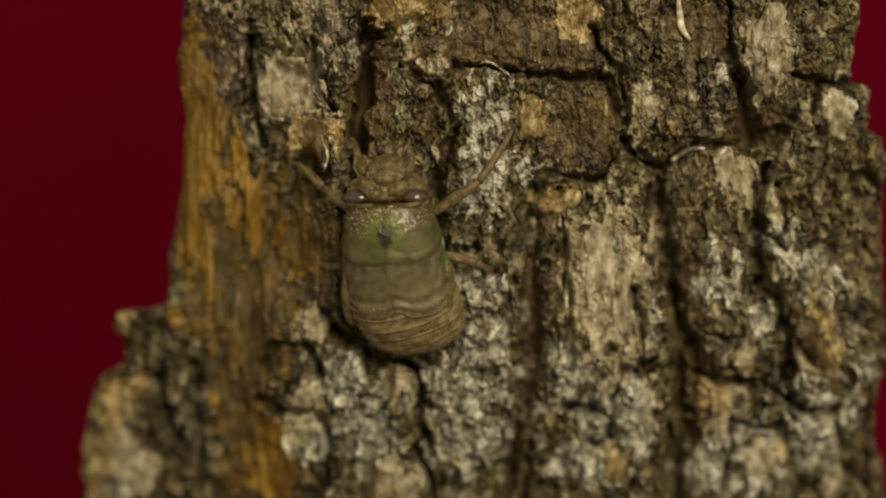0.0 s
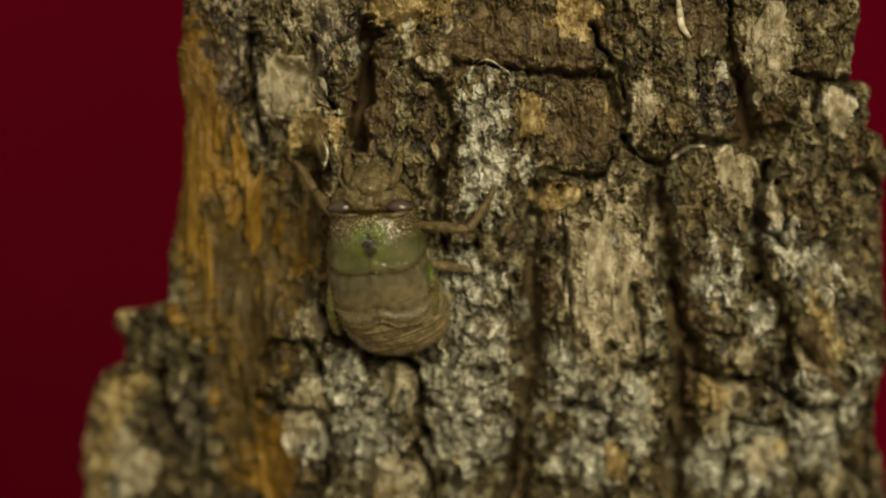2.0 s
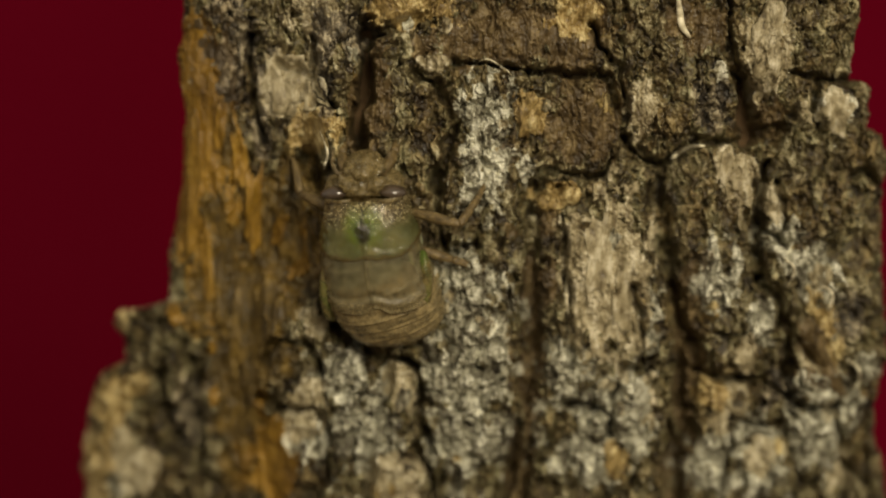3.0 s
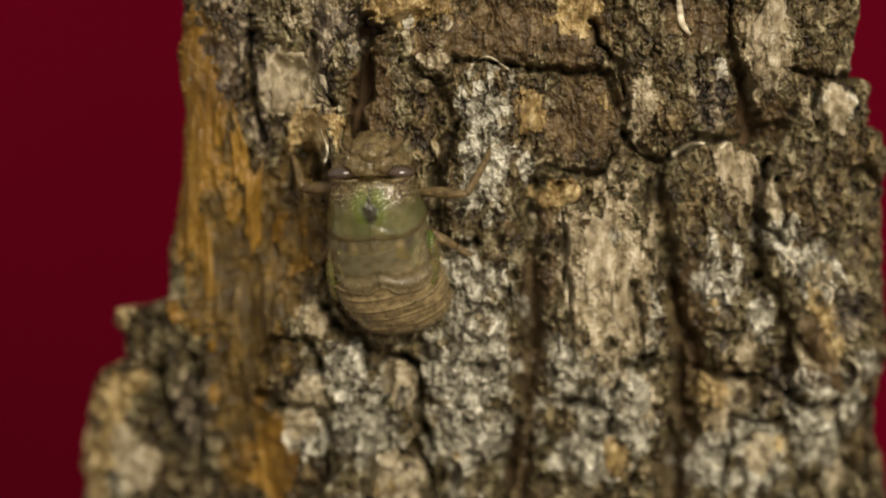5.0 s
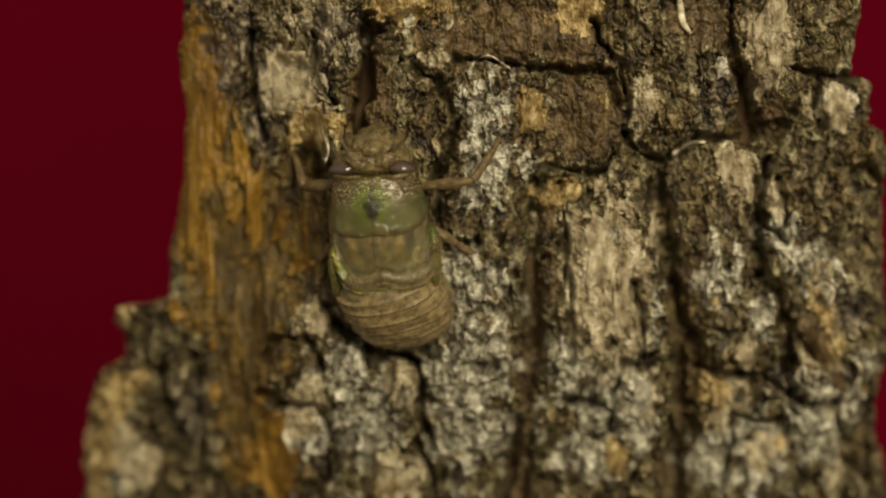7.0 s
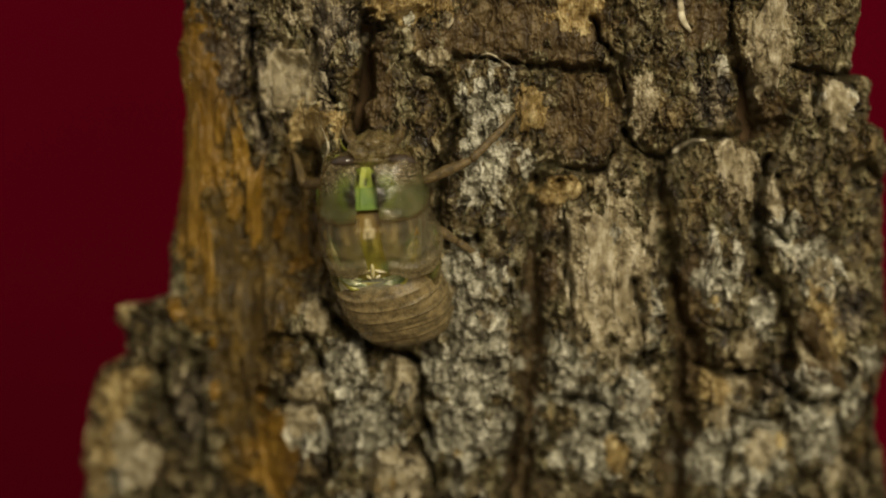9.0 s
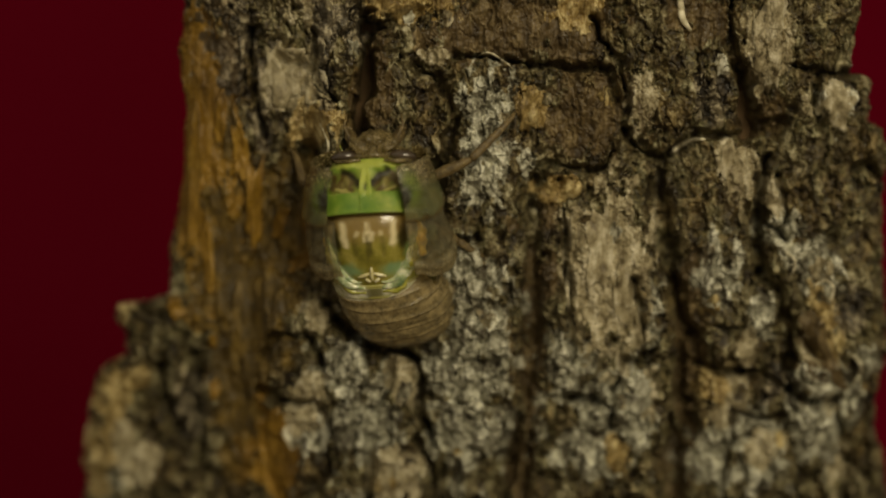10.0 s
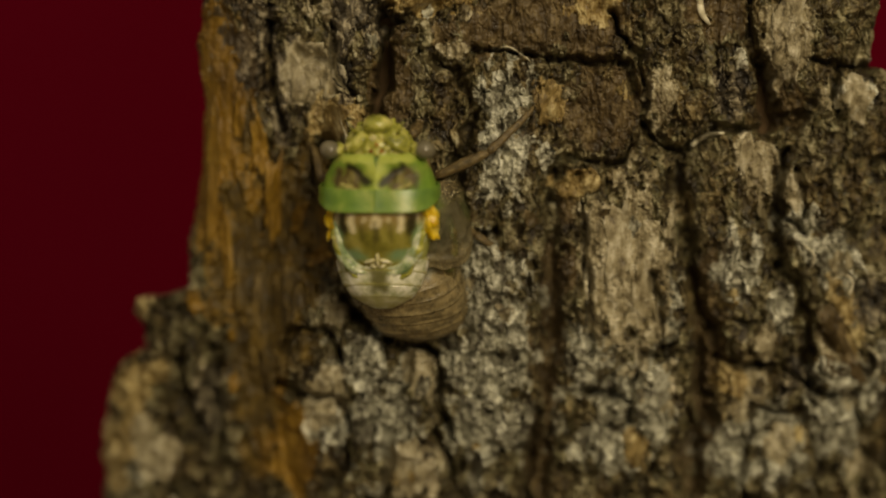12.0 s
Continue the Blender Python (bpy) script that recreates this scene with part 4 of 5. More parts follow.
flaps = []
for sign, a0, a1, k in ((1, -35, 92, 1.0), (-1, 88, 215, 0.992)):
    front = nymph_part("front_back_plate", skin(thinner(NYMPH, k), 7.5, 2.1, 54, a0, a1, 90, 0.2, 0.03, hem=0.16), SHELL_GREEN, nymph, "greenish-brown front back plate", 0.09)
    rear = nymph_part("rear_back_plate", skin([(z, w * k * f, d * k * f, v * k, y, x) for (z, w, d, v, y, x), f in ((r, 0.985 if r[0] > 1 else 1.025) for r in NYMPH)], 2.7, -3.5, 40, a0, a1, 70, 0.14, 0.0, lambda x, z: 0.13 * math.sin(z * 4.2 + 0.6 * noise.noise((x * 0.4, z * 0.5, 9.0))) * float(ease(-0.6, -1.8, z)), hem=0.42), SHELL_CLEAR, nymph, "thin see-through rear back plate", 0.04)
    marked(rear, dusted=lambda x, z: max(float(ease(-1.2, -3.2, z + 0.6 * noise.noise((x * 0.7, z * 0.7, 5.5)))), 0.45 * float(ease(3.4, 5.2, abs(x - 0.4)))))
    flaps.append((sign, front, rear))
    marked(front, rim=plate_rim, fresh=lambda x, z: ease(6.4 * LONG, 4.2 * LONG, z + 0.5 * noise.noise((x * 0.6, z * 0.6, 3.1))) if z < 6.4 * LONG else 0.0,
           green_spot=lambda x, z: near(abs(x + 0.1), z, 0.9, 5.4 * LONG, 1.3, 1.9, 1.6),
           black_wedge=lambda x, z: near(x, z, -0.1, 4.6 * LONG, 0.15 + 0.9 * max(z / LONG - 3.5, 0), 1.45, 2.2) + 0.9 * near(x, z, -0.1, 5.6 * LONG, 0.26, 1.7))
    nymph_part("wing_pad", egg((sign * 5.5 + 0.35, -1.0, -2.0), (1.1, 2.2, 3.6), (6, 6, sign * 20), 36, 0.06), SHELL_PAD, nymph, "green-tinged wing pad", 0.05)
HEAD = [(7.0, 3.9, 2.2, 3.6, 0.4, 0.0), (7.6, 4.0, 2.3, 3.6, 0.4, 0.0), (8.3, 4.6, 3.4, 3.6, 0.5, 0.0), (8.9, 4.4, 3.2, 3.5, 0.6, 0.0)] + [(8.9 + (z - 8.9) * 0.86, w * 0.84, d, v, y, x) for z, w, d, v, y, x in NYMPH if z > 9]
head = nymph_part("head", skin(HEAD, 7.05, 11.3, 64, 0, 360, 110), SHELL, nymph, "brown dusty head skin", 0.26)
nymph_part("face_bulge", egg((0, -1.1, 10.0), (1.4, 1.4, 1.0), (0, 0, 0), 56, 0.12), SHELL, head, "", 0.24)
for sign in (1, -1):
    nymph_part("eye", egg((sign * 3.4, -1.9, 8.3), (1.75, 1.25, 0.66), (0, sign * 5, 0)), NYMPH_EYE, head, "glossy grey-brown eye", 0.0)
    nymph_part("eyelid", tube([(sign * 5.1, -1.6, 8.1), (sign * 4.3, -2.7, 7.8), (sign * 2.9, -3.2, 7.72), (sign * 1.4, -3.3, 7.85)],
                              [0.14, 0.2, 0.2, 0.14], 16), SHELL, head, "", 0.12)
    nymph_part("brow", egg((sign * 1.6, -2.5, 9.2), (1.4, 0.9, 0.65), (0, sign * -25, 0), 44, 0.25), SHELL, head, "", 0.24)
    nymph_part("antenna", tube([(sign * 2.0, -1.4, 9.6), (sign * 3.0, -2.0, 10.4), (sign * 3.5, -1.9, 11.4), (sign * 3.2, -1.4, 12.6)],
                               [0.3, 0.2, 0.14, 0.08], 8), LEG, head)


# ---------------------------------------------------------------- adult
ADULT = [(-10.6, 0.8, 0.8, 0.8, 1.2, 0.0), (-9.6, 3.0, 2.4, 2.2, 0.7, 0.0), (-8.2, 4.3, 3.6, 3.0, 0.3, 0.0), (-6.4, 5.1, 4.4, 3.4, 0.1, 0.0),
         (-4.5, 5.5, 4.9, 3.6, 0.0, 0.0), (-1.0, 5.9, 5.2, 3.7, 0.0, 0.0), (2.0, 5.8, 5.0, 3.6, 0.0, 0.0), (4.0, 5.3, 4.6, 3.5, 0.0, 0.0),
         (6.2, 5.0, 4.1, 3.4, 0.1, 0.0), (8.4, 4.5, 3.5, 3.2, 0.3, 0.0), (9.8, 4.1, 3.1, 3.0, 0.5, 0.0), (11.8, 3.1, 2.6, 2.4, 0.8, 0.0),
         (13.4, 1.4, 1.3, 1.2, 1.2, 0.0)]
adult = tagged(new("emerging_cicada"), "soft bright green adult cicada pushing out of its split skin", "cicada")


BACK = [(-5.5, 5.0, 4.2, 3.5, 0.0, 0.0), (-4.4, 5.4, 4.7, 3.6, 0.0, 0.0), (-2.2, 5.85, 5.2, 3.7, 0.0, 0.0), (0.0, 5.9, 5.4, 3.7, 0.0, 0.0),
        (2.0, 5.9, 5.2, 3.6, 0.0, 0.0), (3.6, 5.6, 4.6, 3.5, 0.0, 0.0), (5.0, 5.0, 3.7, 3.3, 0.0, 0.0), (6.2, 3.6, 2.6, 2.6, 0.0, 0.0), (7.0, 2.4, 1.6, 1.6, 0.0, 0.0)]


def back_at(x, z, lift=0.0):
    """A place on the adult's back."""
    _, w, d, v, yc, xc = curve_through(BACK if -4.4 < z < 4 else ADULT, [z])[0]
    u = min(abs(x) / w, 0.999)
    return (x, yc - d * (1 - u ** 2.3) ** (1 / 2.3) - lift, z)


rear = part("abdomen", skin(ADULT, -4.6, -10.5, 24, n=64), RUMP, adult, "pale mint abdomen with an olive middle stripe")
STRIPE = dict(stripe=lambda x, z: near(x, 0, 0, 0, 1.15, 1, 3) * ease(-9.6, -8.4, z) if z > -9.6 else 0.0)
marked(rear, crease=lambda x, z: 1.0, **STRIPE)
for z0, z1 in ((-5.0, -6.5), (-6.55, -8.1), (-8.15, -9.4)):
    ring = part("abdomen_ring", skin(thinner(ADULT, 1.02), z0, z1, 14, 0, 360, 90, 0, 0.016), RUMP, rear)
    marked(ring, crease=lambda x, z, z1=z1: ease(z1 + 0.4, z1, z) if z < z1 + 0.4 else 0.0, **STRIPE)


def waist_of_back(z):
    """Half width of the olive shield on the middle back, which narrows to the rear; the pale folds lie outside it."""
    return float(np.interp(z, [-5.0, -4.3, -3.3, -1.5, 0.5, 4.0], [0.5, 1.6, 2.6, 3.95, 4.95, 6.2]))


back = part("middle_back", skin(BACK, 6.9, -4.6, 110, n=150), OLIVE, adult, "glassy olive middle back with dark and cream marks and painted glints")
# cream: muscle marks with their highlights painted in, plus four painted glints
marked(back, warm=lambda x, z: ease(0.2, 2.6, z + 0.4 * noise.noise((x, z, 5.0))) if z > -1 else 0.0,
       fold=lambda x, z: float(ease(0.0, 0.45, abs(x) - waist_of_back(z))), rim=lambda x, z: float(ease(1.3, 1.8, abs(x) - waist_of_back(z))) * float(ease(0.5, -1.5, z)),
       teal=lambda x, z: near(abs(x), z, 2.6, -2.6, 1.5, 0.9) + near(abs(x), z, 4.7, -0.6, 0.8, 1.8),
       dark=lambda x, z: near(abs(x), z, 3.8 + 0.14 * z, 1.2, 0.66, 1.7) + 0.75 * near(x, z, 0.0, 0.6, 0.42, 1.8) + 0.4 * near(abs(x), z, 1.7, 0.4, 0.35, 1.4),
       cream=lambda x, z: near_line(abs(x), z, (2.85, 0.7), (3.05, 3.2), 0.38) + 0.8 * near_line(x, z, (0.0, 2.4), (0.0, 3.4), 0.3) + 0.5 * near_line(abs(x), z, (4.9, 1.0), (4.6, 2.6), 0.25)
       # these four short strokes are glints put into the colour
       + 0.8 * near_line(abs(x), z, (0.35, 1.3), (0.45, 2.3), 0.25) + 0.6 * near_line(abs(x), z, (1.5, 1.9), (1.4, 2.4), 0.25))
for sign in (1, -1):
    part("cross_arm", egg(back_at(sign * 0.85, -3.1, 0.12), (0.9, 0.24, 0.2), (0, sign * 16, 0), 16, 0.2), CREAM, back)
    part("cross_foot", egg(back_at(sign * 0.55, -3.8, 0.2), (0.4, 0.22, 0.2), (0, sign * -35, 0), 14, 0.2), CREAM, back)
    for z_side, z_mid, r, mat in ((1.2, -3.7, 0.34, MINT), (-0.4, -4.4, 0.56, MINT), (0.6, -5.0, 0.52, LIME)):
        out = 0.25 if mat == LIME else 0.0
        pts = [back_at(sign * (5.0 + out), z_side, -0.2), back_at(sign * (4.7 + out), z_side - 1.6, 0.0), back_at(sign * (4.1 + out), z_side * 0.5 - 2.9, 0.1),
               back_at(sign * (2.7 + out), z_mid - 0.2, 0.08), back_at(sign * 1.0, z_mid - 0.5, 0.0)]
        course = curve_through([(i, *p, r * f) for i, (p, f) in enumerate(zip(pts, (0.3, 1.0, 1.3, 0.9, 0.3)))], np.linspace(0, 4, 28))
        part("side_fold", roughen(tube([tuple(float(c) for c in row[1:4]) for row in course], [float(row[4]) for row in course], 18), 0.22, 0.9), mat, back)
part("cross_ridge", egg(back_at(0, -2.9, 0.2), (0.26, 0.32, 0.9), (0, 0, 0), 16, 0.1), CREAM, back)


def flat_middle(s):
    """Keeps the inner edge of a shield half level with the middle of the back."""
    return 4.7 * (1 - (1 - min(max(-s, 0) / 4.9, 0.6) ** 2.3) ** (1 / 2.3))


def shield_bulge(s, z):
    """Furrows and swellings of one side of the front back shield."""
    return (-0.7 * near(s, z, 1.8, 7.1, 1.9, 1.3, 1.2) + 0.4 * near(s, z, 1.4, 9.2, 2.2, 0.55, 1.0) + 0.3 * near(s, z, -1.4, 7.6, 0.7, 1.6, 1.0)
            + 0.35 * near(s, z, 1.3, 6.9, 0.5, 0.7, 1.0) + 0.12 * noise.noise((s * 1.1, z * 1.1, 2.0)))


SHIELD_FORM = [(float(z), *(float(c) for c in curve_through(ADULT, [z])[0][1:])) for z in np.linspace(3.0, 10.2, 19)]
SHIELD_FORM = [(z, w * float(np.interp(z, [3.0, 4.2, 5.4, 7.0, 8.6, 10.0], [0.96, 1.03, 1.06, 1.03, 0.94, 0.76])), d, v, y, x) for z, w, d, v, y, x in SHIELD_FORM]
collar = part("front_back", skin(thinner(ADULT, 0.92, 0.98), 9.9, 4.0, 30, n=60), GREEN, adult, "bright green furrowed front back shield")
lobes, sides = [], []
for sign, a0, a1, k in ((1, -30, 105, 1.03), (-1, 75, 210, 1.022)):
    half = part("shield_side", skin(thinner(SHIELD_FORM, k * 0.97, 1.06), 9.9, 4.0, 80, a0, a1, 120, 0.1, 0.0, lambda x, z: shield_bulge(sign * x, z) + flat_middle(sign * x)), SHIELD, adult, "furrowed green side of the shield")
    # the dark strokes put the shade of the creases into the colour
    marked(half, hollow=lambda x, z: near(sign * x, z, 1.8, 7.1, 2.1, 1.5, 2.5) * (1.05 + 0.6 * noise.noise((x * 1.4, z * 1.4, 8.0))),
           dark=lambda x, z: near_line(sign * x, z + 0.25 * noise.noise((x, z, 6.0)), (-0.6, 6.6), (1.7, 8.5), 0.44) + 0.5 * near_line(sign * x, z, (3.1, 7.6), (3.4, 6.2), 0.25),
           cream=lambda x, z: 0.8 * near_line(sign * x + 0.3 * noise.noise((x, z * 2, 4.0)), z, (1.0, 5.9), (2.5, 6.5), 0.2) + 0.4 * near(sign * x, z, 1.5, 7.1, 0.5, 0.7),
           yellow=lambda x, z: near(sign * x, z, -1.4, 8.2, 1.5, 1.7) + near(sign * x, z, 1.4, 9.4, 2.8, 0.6) + 0.5 * near(sign * x, z, -1.4, 5.9, 1.6, 0.4))
    sides.append((sign, half))
    band = part("green_band", skin(thinner(SHIELD_FORM, k, 1.09), 6.0, 3.4, 20, a0, a1, 80, 0.25, 0.02, lambda x, z: flat_middle(sign * x), hem=0.5, notch=0.0), GREEN, adult, "plain green rear band of the shield")
    lobes.append((sign, band))
face = part("head", roughen(skin([(z, w * 1.1, d, v, y, x) for z, w, d, v, y, x in ADULT], 9.6, 13.35, 44, n=90), 0.36, 1.0), LIME, adult, "lime yellow lumpy head")
part("face_bulge", roughen(egg((0, -0.9, 13.1), (1.75, 1.5, 1.15), (0, 0, 0), 28, 0.05), 0.08, 0.9), LIME, face)
eyes = []
for sign in (1, -1):
    part("brow", roughen(egg((sign * 2.3, -2.2, 11.1), (1.5, 0.8, 0.8), (0, sign * 34, 0), 28, 0.25), 0.14, 0.7), LIME, face)
    cheek = part("cheek", roughen(egg((sign * 2.7, -1.1, 10.2), (1.3, 1.1, 0.8), (0, sign * 10, 0), 24, 0.2), 0.12, 0.7), LIME, adult, "lime cheek")
    part("antenna", tube([(sign * 2.4, -1.6, 12.1), (sign * 2.9, -2.2, 12.8), (sign * 3.2, -2.4, 13.8)], [0.25, 0.14, 0.05], 8), LIME, face)
    eye = part("eye", egg((sign * 3.1, -1.5, 10.2), (1.25, 1.25, 1.1)), ADULT_EYE, adult, "round soft grey eye")
    eyes += [(sign, eye), (sign * 0.9, cheek)]
for x, z in ((-0.6, 10.2), (0.6, 10.2), (0, 10.9)):
    part("small_eye", egg(back_at(x, z, 0.05), (0.26, 0.26, 0.26), (0, 0, 0), 10), ORANGE, face)
for x, z, r in ((-1.3, 10.4, 0.5), (1.2, 10.5, 0.5), (-0.4, 11.6, 0.45), (0.6, 11.7, 0.4), (-1.9, 12.0, 0.5), (1.8, 12.0, 0.5)):
    part("knob", roughen(egg(back_at(x, z, 0.0), (r, r * 0.7, r * 0.8), (0, 0, 0), 14), 0.05, 0.5), CREAM if r == 0.45 else LIME, face)
buds = []
for sign in (1, -1):
    bud = part("wing_bud", roughen(egg((sign * 4.5, -1.8, 0.9), (0.95, 1.2, 2.8), (0, sign * -10, 0), 48, 0.35), 0.32, 0.8), YELLOW, adult, "crumpled yellow wing bud")
    buds.append((sign, bud))


# ---------------------------------------------------------------- legs of the nymph
def leg(hip, foot, bend, upper, lower, thick):
    """A thigh and a shin from a hip on the body to a foot that holds on to the bark."""
    thigh = part("thigh", tube([(0, 0, 0), (0, 0, upper * 0.15), (0, 0, upper * 0.55), (0, 0, upper * 0.92), (0, 0, upper)],
                               [thick * 0.6, thick * 0.9, thick * 1.15, thick * 0.8, thick * 0.5]), LEG, nymph)
    shin = part("shin", tube([(0, 0, 0), (0, 0, lower * 0.1), (0, 0, lower * 0.6), (0.2, 0, lower * 0.9), (0.5, 0, lower)],
                             [thick * 0.7, thick * 0.85, thick * 0.7, thick * 0.5, thick * 0.25]), LEG, nymph)
    part("claw", tube([(0.5, 0, lower - 0.1), (0.75, 0, lower + 0.4), (0.7, 0.15, lower + 0.9)], [thick * 0.22, thick * 0.16, thick * 0.05], 8), LEG, shin, "small curved claw")
    return thigh, shin, Vector(hip), Vector(foot), Vector(bend), upper, lower


BODY = Vector((-7.6, -3.5, 0.3))
LEGS = [leg((-4.2, 0.8, 7.2), (-18.0, 2.3, 11.2), (-1.0, -0.5, -1.2), 6.0, 5.6, 0.7),
        leg((4.8, 0.8, 6.2), resting(8.6, 14.6, 0.5), (0.2, -1.3, -0.35), 7.2, 8.2, 0.62),
        leg((5.4, 1.4, 1.0), (6.4, 1.0, -3.0), (0.8, -0.8, 0.4), 4.6, 5.0, 0.6),
        leg((-5.0, 1.2, 0.5), (-16.0, 5.0, -1.0), (-0.5, -0.6, -1), 4.6, 4.4, 0.55),
        leg((-2.4, 1.2, 11.5), (-11.8, 3.0, 16.5), (-1.0, -0.7, 0), 3.6, 4.2, 0.65),
        leg((2.6, 1.2, 11.5), (-4.4, 3.0, 16.5), (1.0, -0.7, 0), 3.6, 4.4, 0.65)]


# ---------------------------------------------------------------- movement
def bone(a, b):
    """The pose of a limb that reaches from a towards b."""
    q = (b - a).to_track_quat("Z", "Y")
    return Matrix.Translation(a * MM) @ q.to_matrix().to_4x4()


def motions():
    # sway of the nymph: seconds, sideways and up from its last place, swing of the abdomen
    sway = [(0.0, 1.8, -2.3, 0), (0.5, 1.8, -2.2, 0), (0.8, 1.6, -2.0, -1), (1.0, 1.3, -1.6, -2), (1.25, 1.0, -2.4, 0), (1.5, 0.7, -3.5, 1),
            (1.8, 0.3, -3.7, -2), (2.0, 0.0, -3.7, -4), (2.5, -0.4, -4.6, -6), (2.7, -0.9, -5.2, -6), (2.8, -0.8, -3.5, -5), (2.9, -0.8, -2.0, -5), (3.0, -0.8, -2.1, -5), (3.2, -0.6, -1.0, -3),
            (4.0, -0.1, -0.3, -1), (4.8, 0.05, -0.1, 0), (5.5, 0.0, 0.0, 0), (6.5, 0.0, 0.0, 0), (7.0, 0.15, 0.3, 0), (7.2, 0.15, 0.3, 0),
            (9.0, 0.15, 0.4, 0), (10.1, 0.2, 0.3, 0), (10.2, 0.0, 0.4, 5), (12.0, 0.0, 0.4, 6)]
    body = {}
    lean_at, lean = [0.0, 1.5, 2.6, 4.0, 7.2, 8.8, 10.1, 10.2], [-11, -10, -5, -10, -10, -7, -7, -7]
    sway = [(t, dx, dz, swing + float(np.interp(t, lean_at, lean))) for t, dx, dz, swing in sway]
    for t, dx, dz, swing in sway:
        body[t] = pose((BODY.x + dx) * MM, BODY.y * MM, (BODY.z + dz) * MM, 22, -3, -6)
    walk(nymph, [(t, body[t]) for t, *_ in sway])
    pivot = Matrix.Translation((0, -1.0 * MM, -3.2 * MM))
    drawn = [float(np.interp(t, [0, 1.0, 1.5, 2.0, 2.7, 3.0, 3.2, 6.5, 7.0], [-0.4, -0.4, 1.0, 0.8, 0.6, 0.1, -0.9, -0.9, -3.3])) for t, *_ in sway]
    walk(abdomen, [(t, pivot @ pose(0, 0.3 * MM, down * MM, 12, swing, 0) @ pivot.inverted()) for (t, dx, dz, swing), down in zip(sway, drawn)])
    # one front foot lets go, steps down and reaches up again: seconds, across, up
    steps = [(0.0, 8.6, 14.6), (1.3, 8.6, 14.0), (1.8, 6.6, 7.8), (2.7, 6.4, 6.4), (3.2, 4.6, 8.6), (4.8, 5.8, 11.4), (7.2, 7.2, 13.2), (9.0, 8.8, 15.4), (12.0, 8.8, 15.4)]
    for k, (thigh, shin, hip, foot, bend, upper, lower) in enumerate(LEGS):
        up_rows, low_rows = [], []
        for t, m in body.items():
            inside = m.inverted()
            if k == 1:
                across, high = (float(np.interp(t, [r[0] for r in steps], [r[i] for r in steps])) for i in (1, 2))
                foot = Vector((across, resting(across, high, 0.5)[1], high))
            target = inside @ (foot * MM) / MM
            aim_at = target - hip
            reach = min(max(aim_at.length, abs(upper - lower) + 0.3), upper + lower - 0.02)
            way = aim_at.normalized()
            along_way = (upper ** 2 - lower ** 2 + reach ** 2) / (2 * reach)
            out = bend - way * bend.dot(way)
            knee = hip + way * along_way + out.normalized() * math.sqrt(max(upper ** 2 - along_way ** 2, 0.01))
            up_rows.append((t, bone(hip, knee)))
            low_rows.append((t, bone(knee, hip + way * reach)))
        walk(thigh, up_rows)
        walk(shin, low_rows)
    # the head skin is pushed up as the back opens
    neck = Matrix.Translation((0, 0, 8.8 * MM))
    nod = [(0.0, 0, 0, 0), (7.2, 0, 0, 0), (8.0, 0.0, -0.2, -10), (9.0, 0.0, -0.3, -20), (10.1, 0.9, -0.3, -32), (10.2, 5.2, -0.6, -40), (10.8, 5.4, -0.8, -42), (11.0, 6.6, -2.8, -48), (12.0, 6.8, -3.0, -50)]
    walk(head, [(t, pose(0, y * MM, (z - 0.2) * MM) @ neck @ pose(0, 0, 0, turn, 2, 0) @ neck.inverted()) for t, y, z, turn in nod])
    # the two halves of the back plates part: seconds, shift and turn
    split = [(0.0, 0, 0, 0, 0), (7.2, 0, 0, 0, 0), (8.0, 0.3, 0.0, 0.5, 2), (8.8, 0.9, 0.1, 1.3, 8), (9.0, 1.0, 0.1, 1.5, 10), (9.5, 1.3, 0.3, 1.5, 18),
             (10.1, 2.0, 0.8, 1.4, 28), (10.2, 1.5, 2.0, 0.6, 20), (10.5, 1.5, 2.2, 0.6, 20), (11.0, 1.5, 2.4, 0.5, 20), (12.0, 1.5, 2.4, 0.5, 20)]
    for sign, front, rear_plate in flaps:
        hinge = Matrix.Translation((sign * 5.4 * MM, 0, 0))
        for ob, slide, swing in ((front, 1.0, 0.9 if sign > 0 else 1.2), (rear_plate, 0.75 if sign > 0 else 1.0, 0.95)):
            wide = []
            for t, dx, dy, dz, turn in split:
                late = t > 10.15 and ob == front
                dx = dx if sign < 0 or t > 10.15 else dx - 0.8 * float(np.interp(t, [7.2, 8.8, 9.2, 10.1], [0, 1, 1, 0.4]))
                wide.append((t, dx + (0.6 if late and sign > 0 else 0), dy + (2.2 if late else 0), dz - (4.0 if late else 0), turn))
            walk(ob, [(t, pose(sign * dx * slide * MM, dy * MM, dz * slide * MM) @ hinge @ pose(0, 0, 0, 0, 0, sign * turn * swing) @ hinge.inverted())
                      for t, dx, dy, dz, turn in wide])
    # the adult first lies inside the skin: seconds, place in it, lean of the shield
    lying = [(4.8, 0.0, 1.7, 0.4, -6, -2.0), (6.0, -0.1, 0.5, 0.5, -8, -1.8), (7.2, -0.1, 0.25, 0.6, -10, -1.4), (8.8, -0.8, 0.6, 0.6, -16, 0.9),
             (9.0, -0.8, 0.5, 0.6, -18, 1.1), (9.5, -0.8, -0.1, 0.7, -20, 1.1), (10.1, -0.8, -1.2, 0.6, -24, 1.0)]
    lying = [(t, 0.0, 2.6, 0.2, -6, -2.0) for t, *_ in sway if t < 4.8] + lying
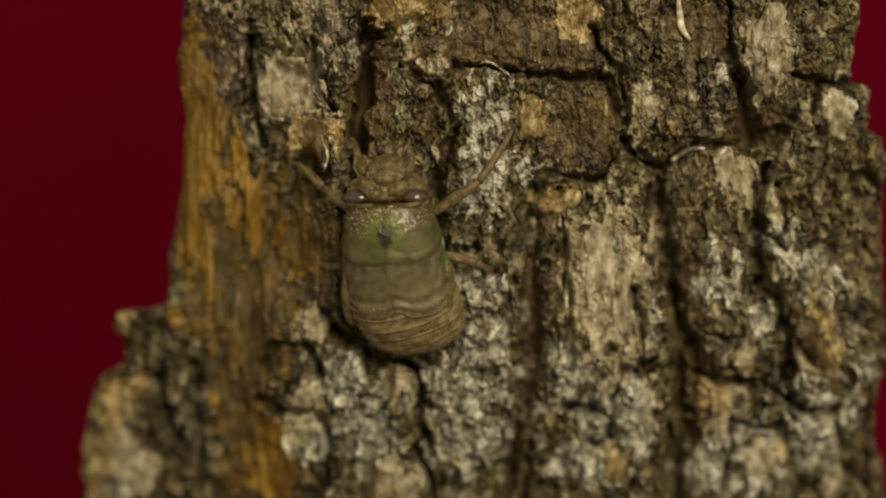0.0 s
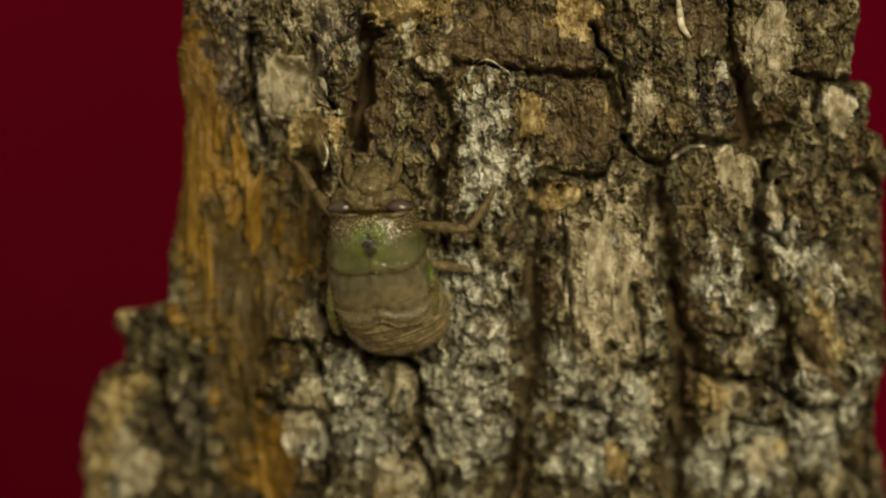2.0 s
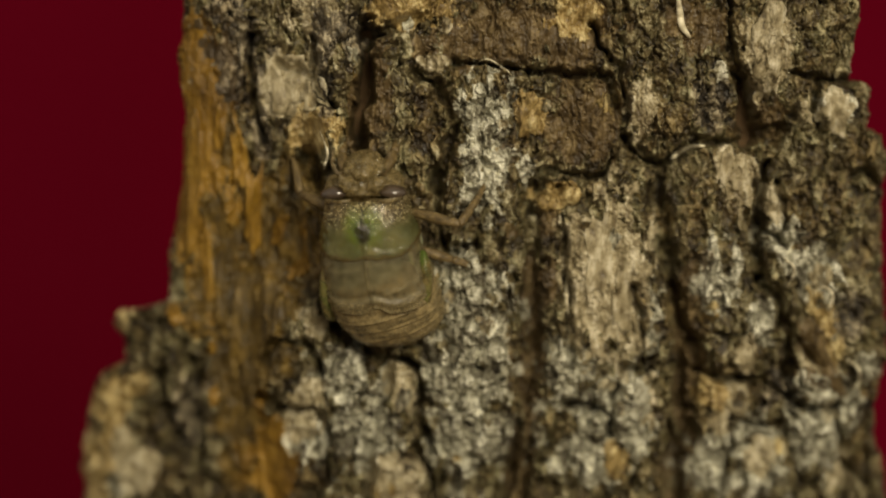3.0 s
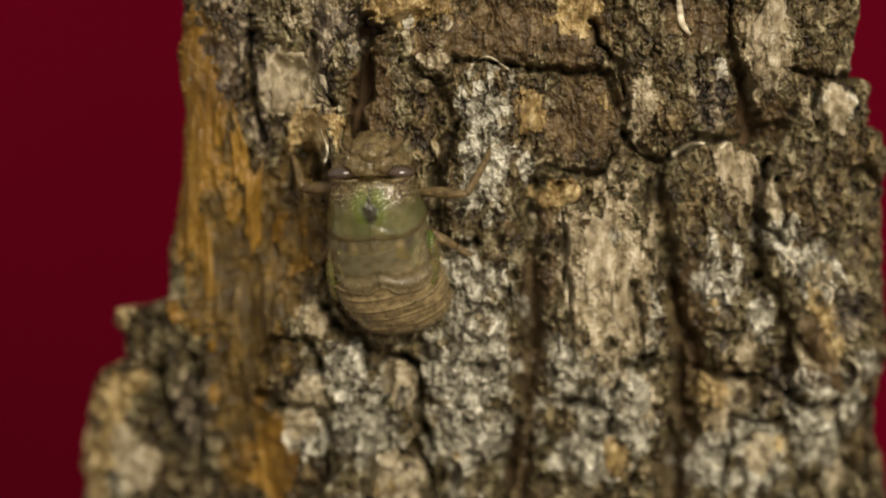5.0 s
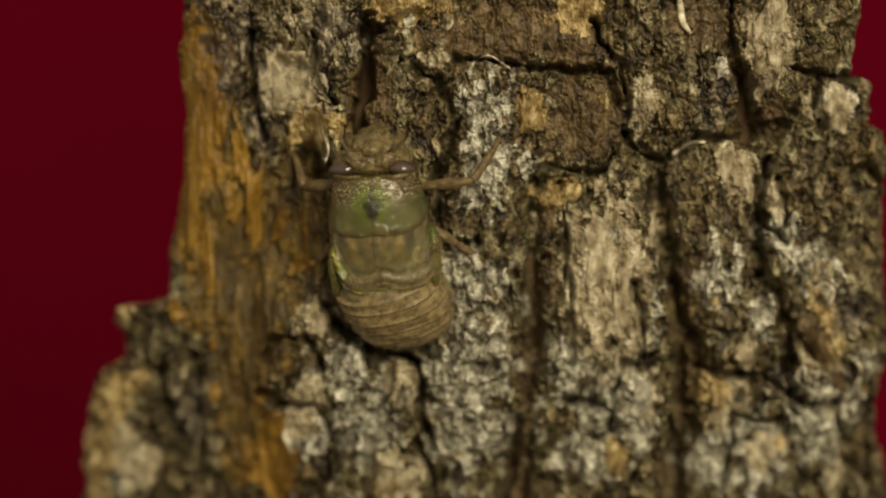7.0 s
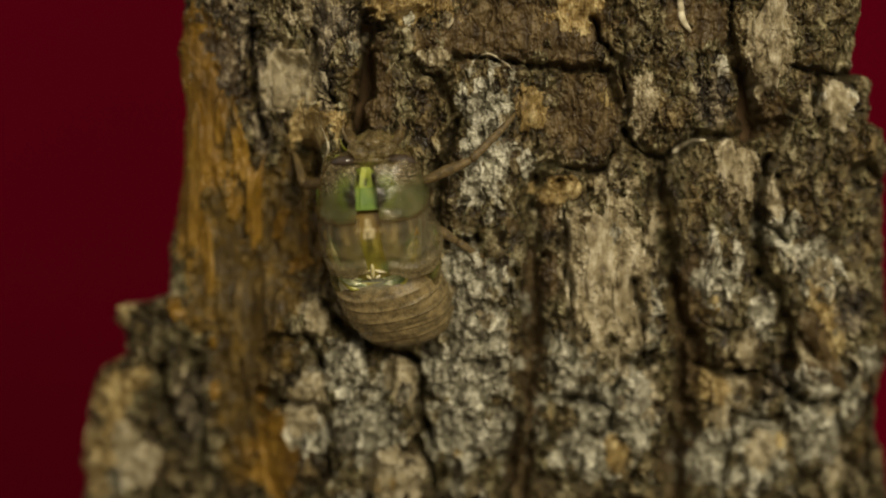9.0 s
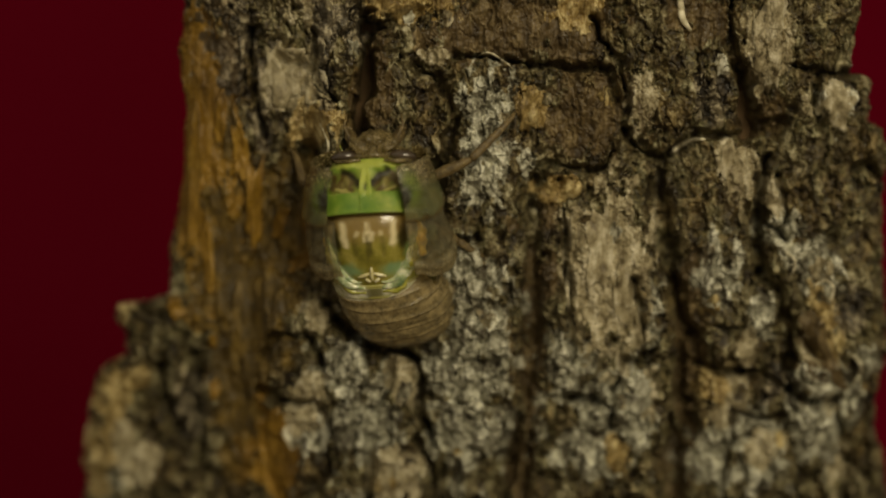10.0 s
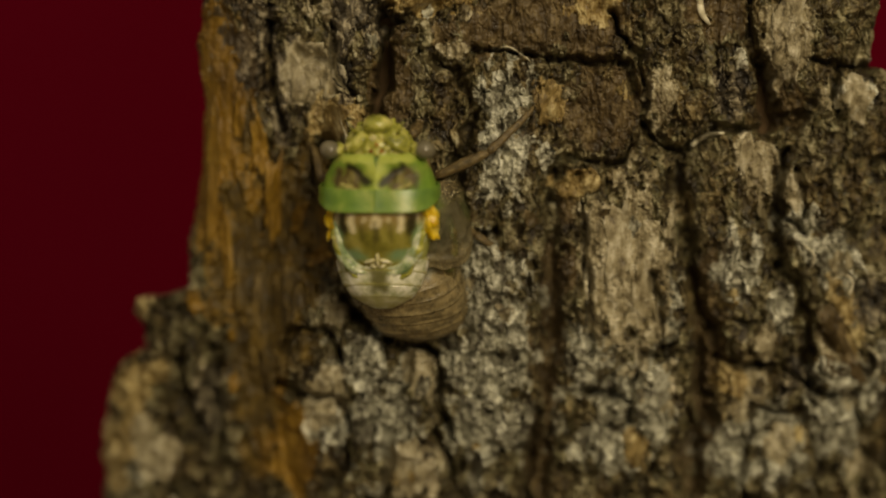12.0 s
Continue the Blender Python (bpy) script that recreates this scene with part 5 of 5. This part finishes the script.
    # then it rises out of the split: seconds, place of the cross on its back, lean of the body, of the shield and of the abdomen, turn, stretch of the neck
    rise = [(10.2, -9.2, -11.2, -3.5, 4, -24, 8, -8, 2.0), (10.5, -9.2, -11.5, -3.5, 2, -26, 6, -7, 2.0), (10.8, -9.2, -11.5, -3.7, 6, -20, 4, -7, 1.5),
            (11.0, -9.4, -11.6, -4.0, 20, 2, -2, -6, -0.2), (11.5, -9.8, -11.8, -4.0, 22, 8, -4, -5, -0.3), (12.0, -9.9, -12.0, -3.1, 25, 10, -6, -5, -0.5)]
    cross = Vector((0, -5.2 * MM, -3.3 * MM))
    rows, shield_rows, tail_rows = [], [], []
    waist, hip_joint = Matrix.Translation((0, -4.2 * MM, 4.0 * MM)), Matrix.Translation((0, -1.5 * MM, -4.6 * MM))
    for t, x, y, z, shield, neck_up in lying:
        near = min(body, key=lambda k: abs(k - t))
        rows.append((t, body[near] @ pose(x * MM, y * MM, z * MM)))
        shield_rows.append((t, waist @ pose(0, 0, neck_up * MM, shield) @ waist.inverted()))
        tail_rows.append((t, Matrix()))
    for t, x, y, z, lean, shield, tail, turn, neck_up in rise:
        r = pose(0, 0, 0, lean, 0, turn)
        rows.append((t, Matrix.Translation(Vector((x, y, z)) * MM - r @ cross) @ r))
        shield_rows.append((t, waist @ pose(0, 0, neck_up * MM, shield - lean) @ waist.inverted()))
        tail_rows.append((t, hip_joint @ pose(0, 0, float(np.interp(t, [10.2, 10.9, 11.0, 11.5, 12.0], [2.0, 2.0, 1.7, 1.0, 0.3])) * MM, tail - lean) @ hip_joint.inverted()))
    walk(adult, rows)
    walk(collar, shield_rows)
    # the head stays tucked in until the shield is out
    tuck_at, tuck = [0.0, 8.0, 9.0, 10.7, 11.0, 12.0], [1.6, 1.6, 1.0, 1.0, 0.0, 0.0]
    tucked = {t: pose(0, 1.4 * f * MM, -2.0 * f * MM) for t, f in ((t, float(np.interp(t, tuck_at, tuck))) for t, _ in shield_rows)}
    walk(face, [(t, m @ tucked[t]) for t, m in shield_rows])
    walk(rear, tail_rows)
    spread_at, spread = [0.0, 7.6, 8.8, 9.5, 10.5, 11.0, 12.0], [0.0, 0.0, 0.9, 1.0, 1.0, 1.3, 1.6]
    arch = {t: waist @ pose(0, 0, 0, -24 * float(np.interp(t, [9.9, 10.2, 10.7, 11.0], [0, 1, 1, 0]))) @ waist.inverted() for t, _ in shield_rows}
    for pieces, most in ((lobes, 1.0), (sides, 0.85), (eyes, 1.55)):
        for sign, ob in pieces:
            walk(ob, [(t, m @ (tucked[t] if pieces is eyes else arch[t] if pieces is lobes else Matrix()) @ pose(sign * float(np.interp(t, spread_at, spread)) * most * MM, 0, 0)) for t, m in shield_rows])
    for sign, ob in buds:
        walk(ob, [(t, pose((sign * float(np.interp(t, spread_at, spread)) * 0.9 + (0.8 if sign < 0 else -0.9 if t < 9.8 else 0.0)) * MM, 1.0 * float(np.interp(t, [9.9, 10.2, 10.7, 11.0], [0, 1, 1, 0])) * MM, -1.6 * float(np.interp(t, [9.9, 10.2, 10.7, 11.0], [0, 1, 1, 0])) * MM)) for t, _ in shield_rows])


motions()
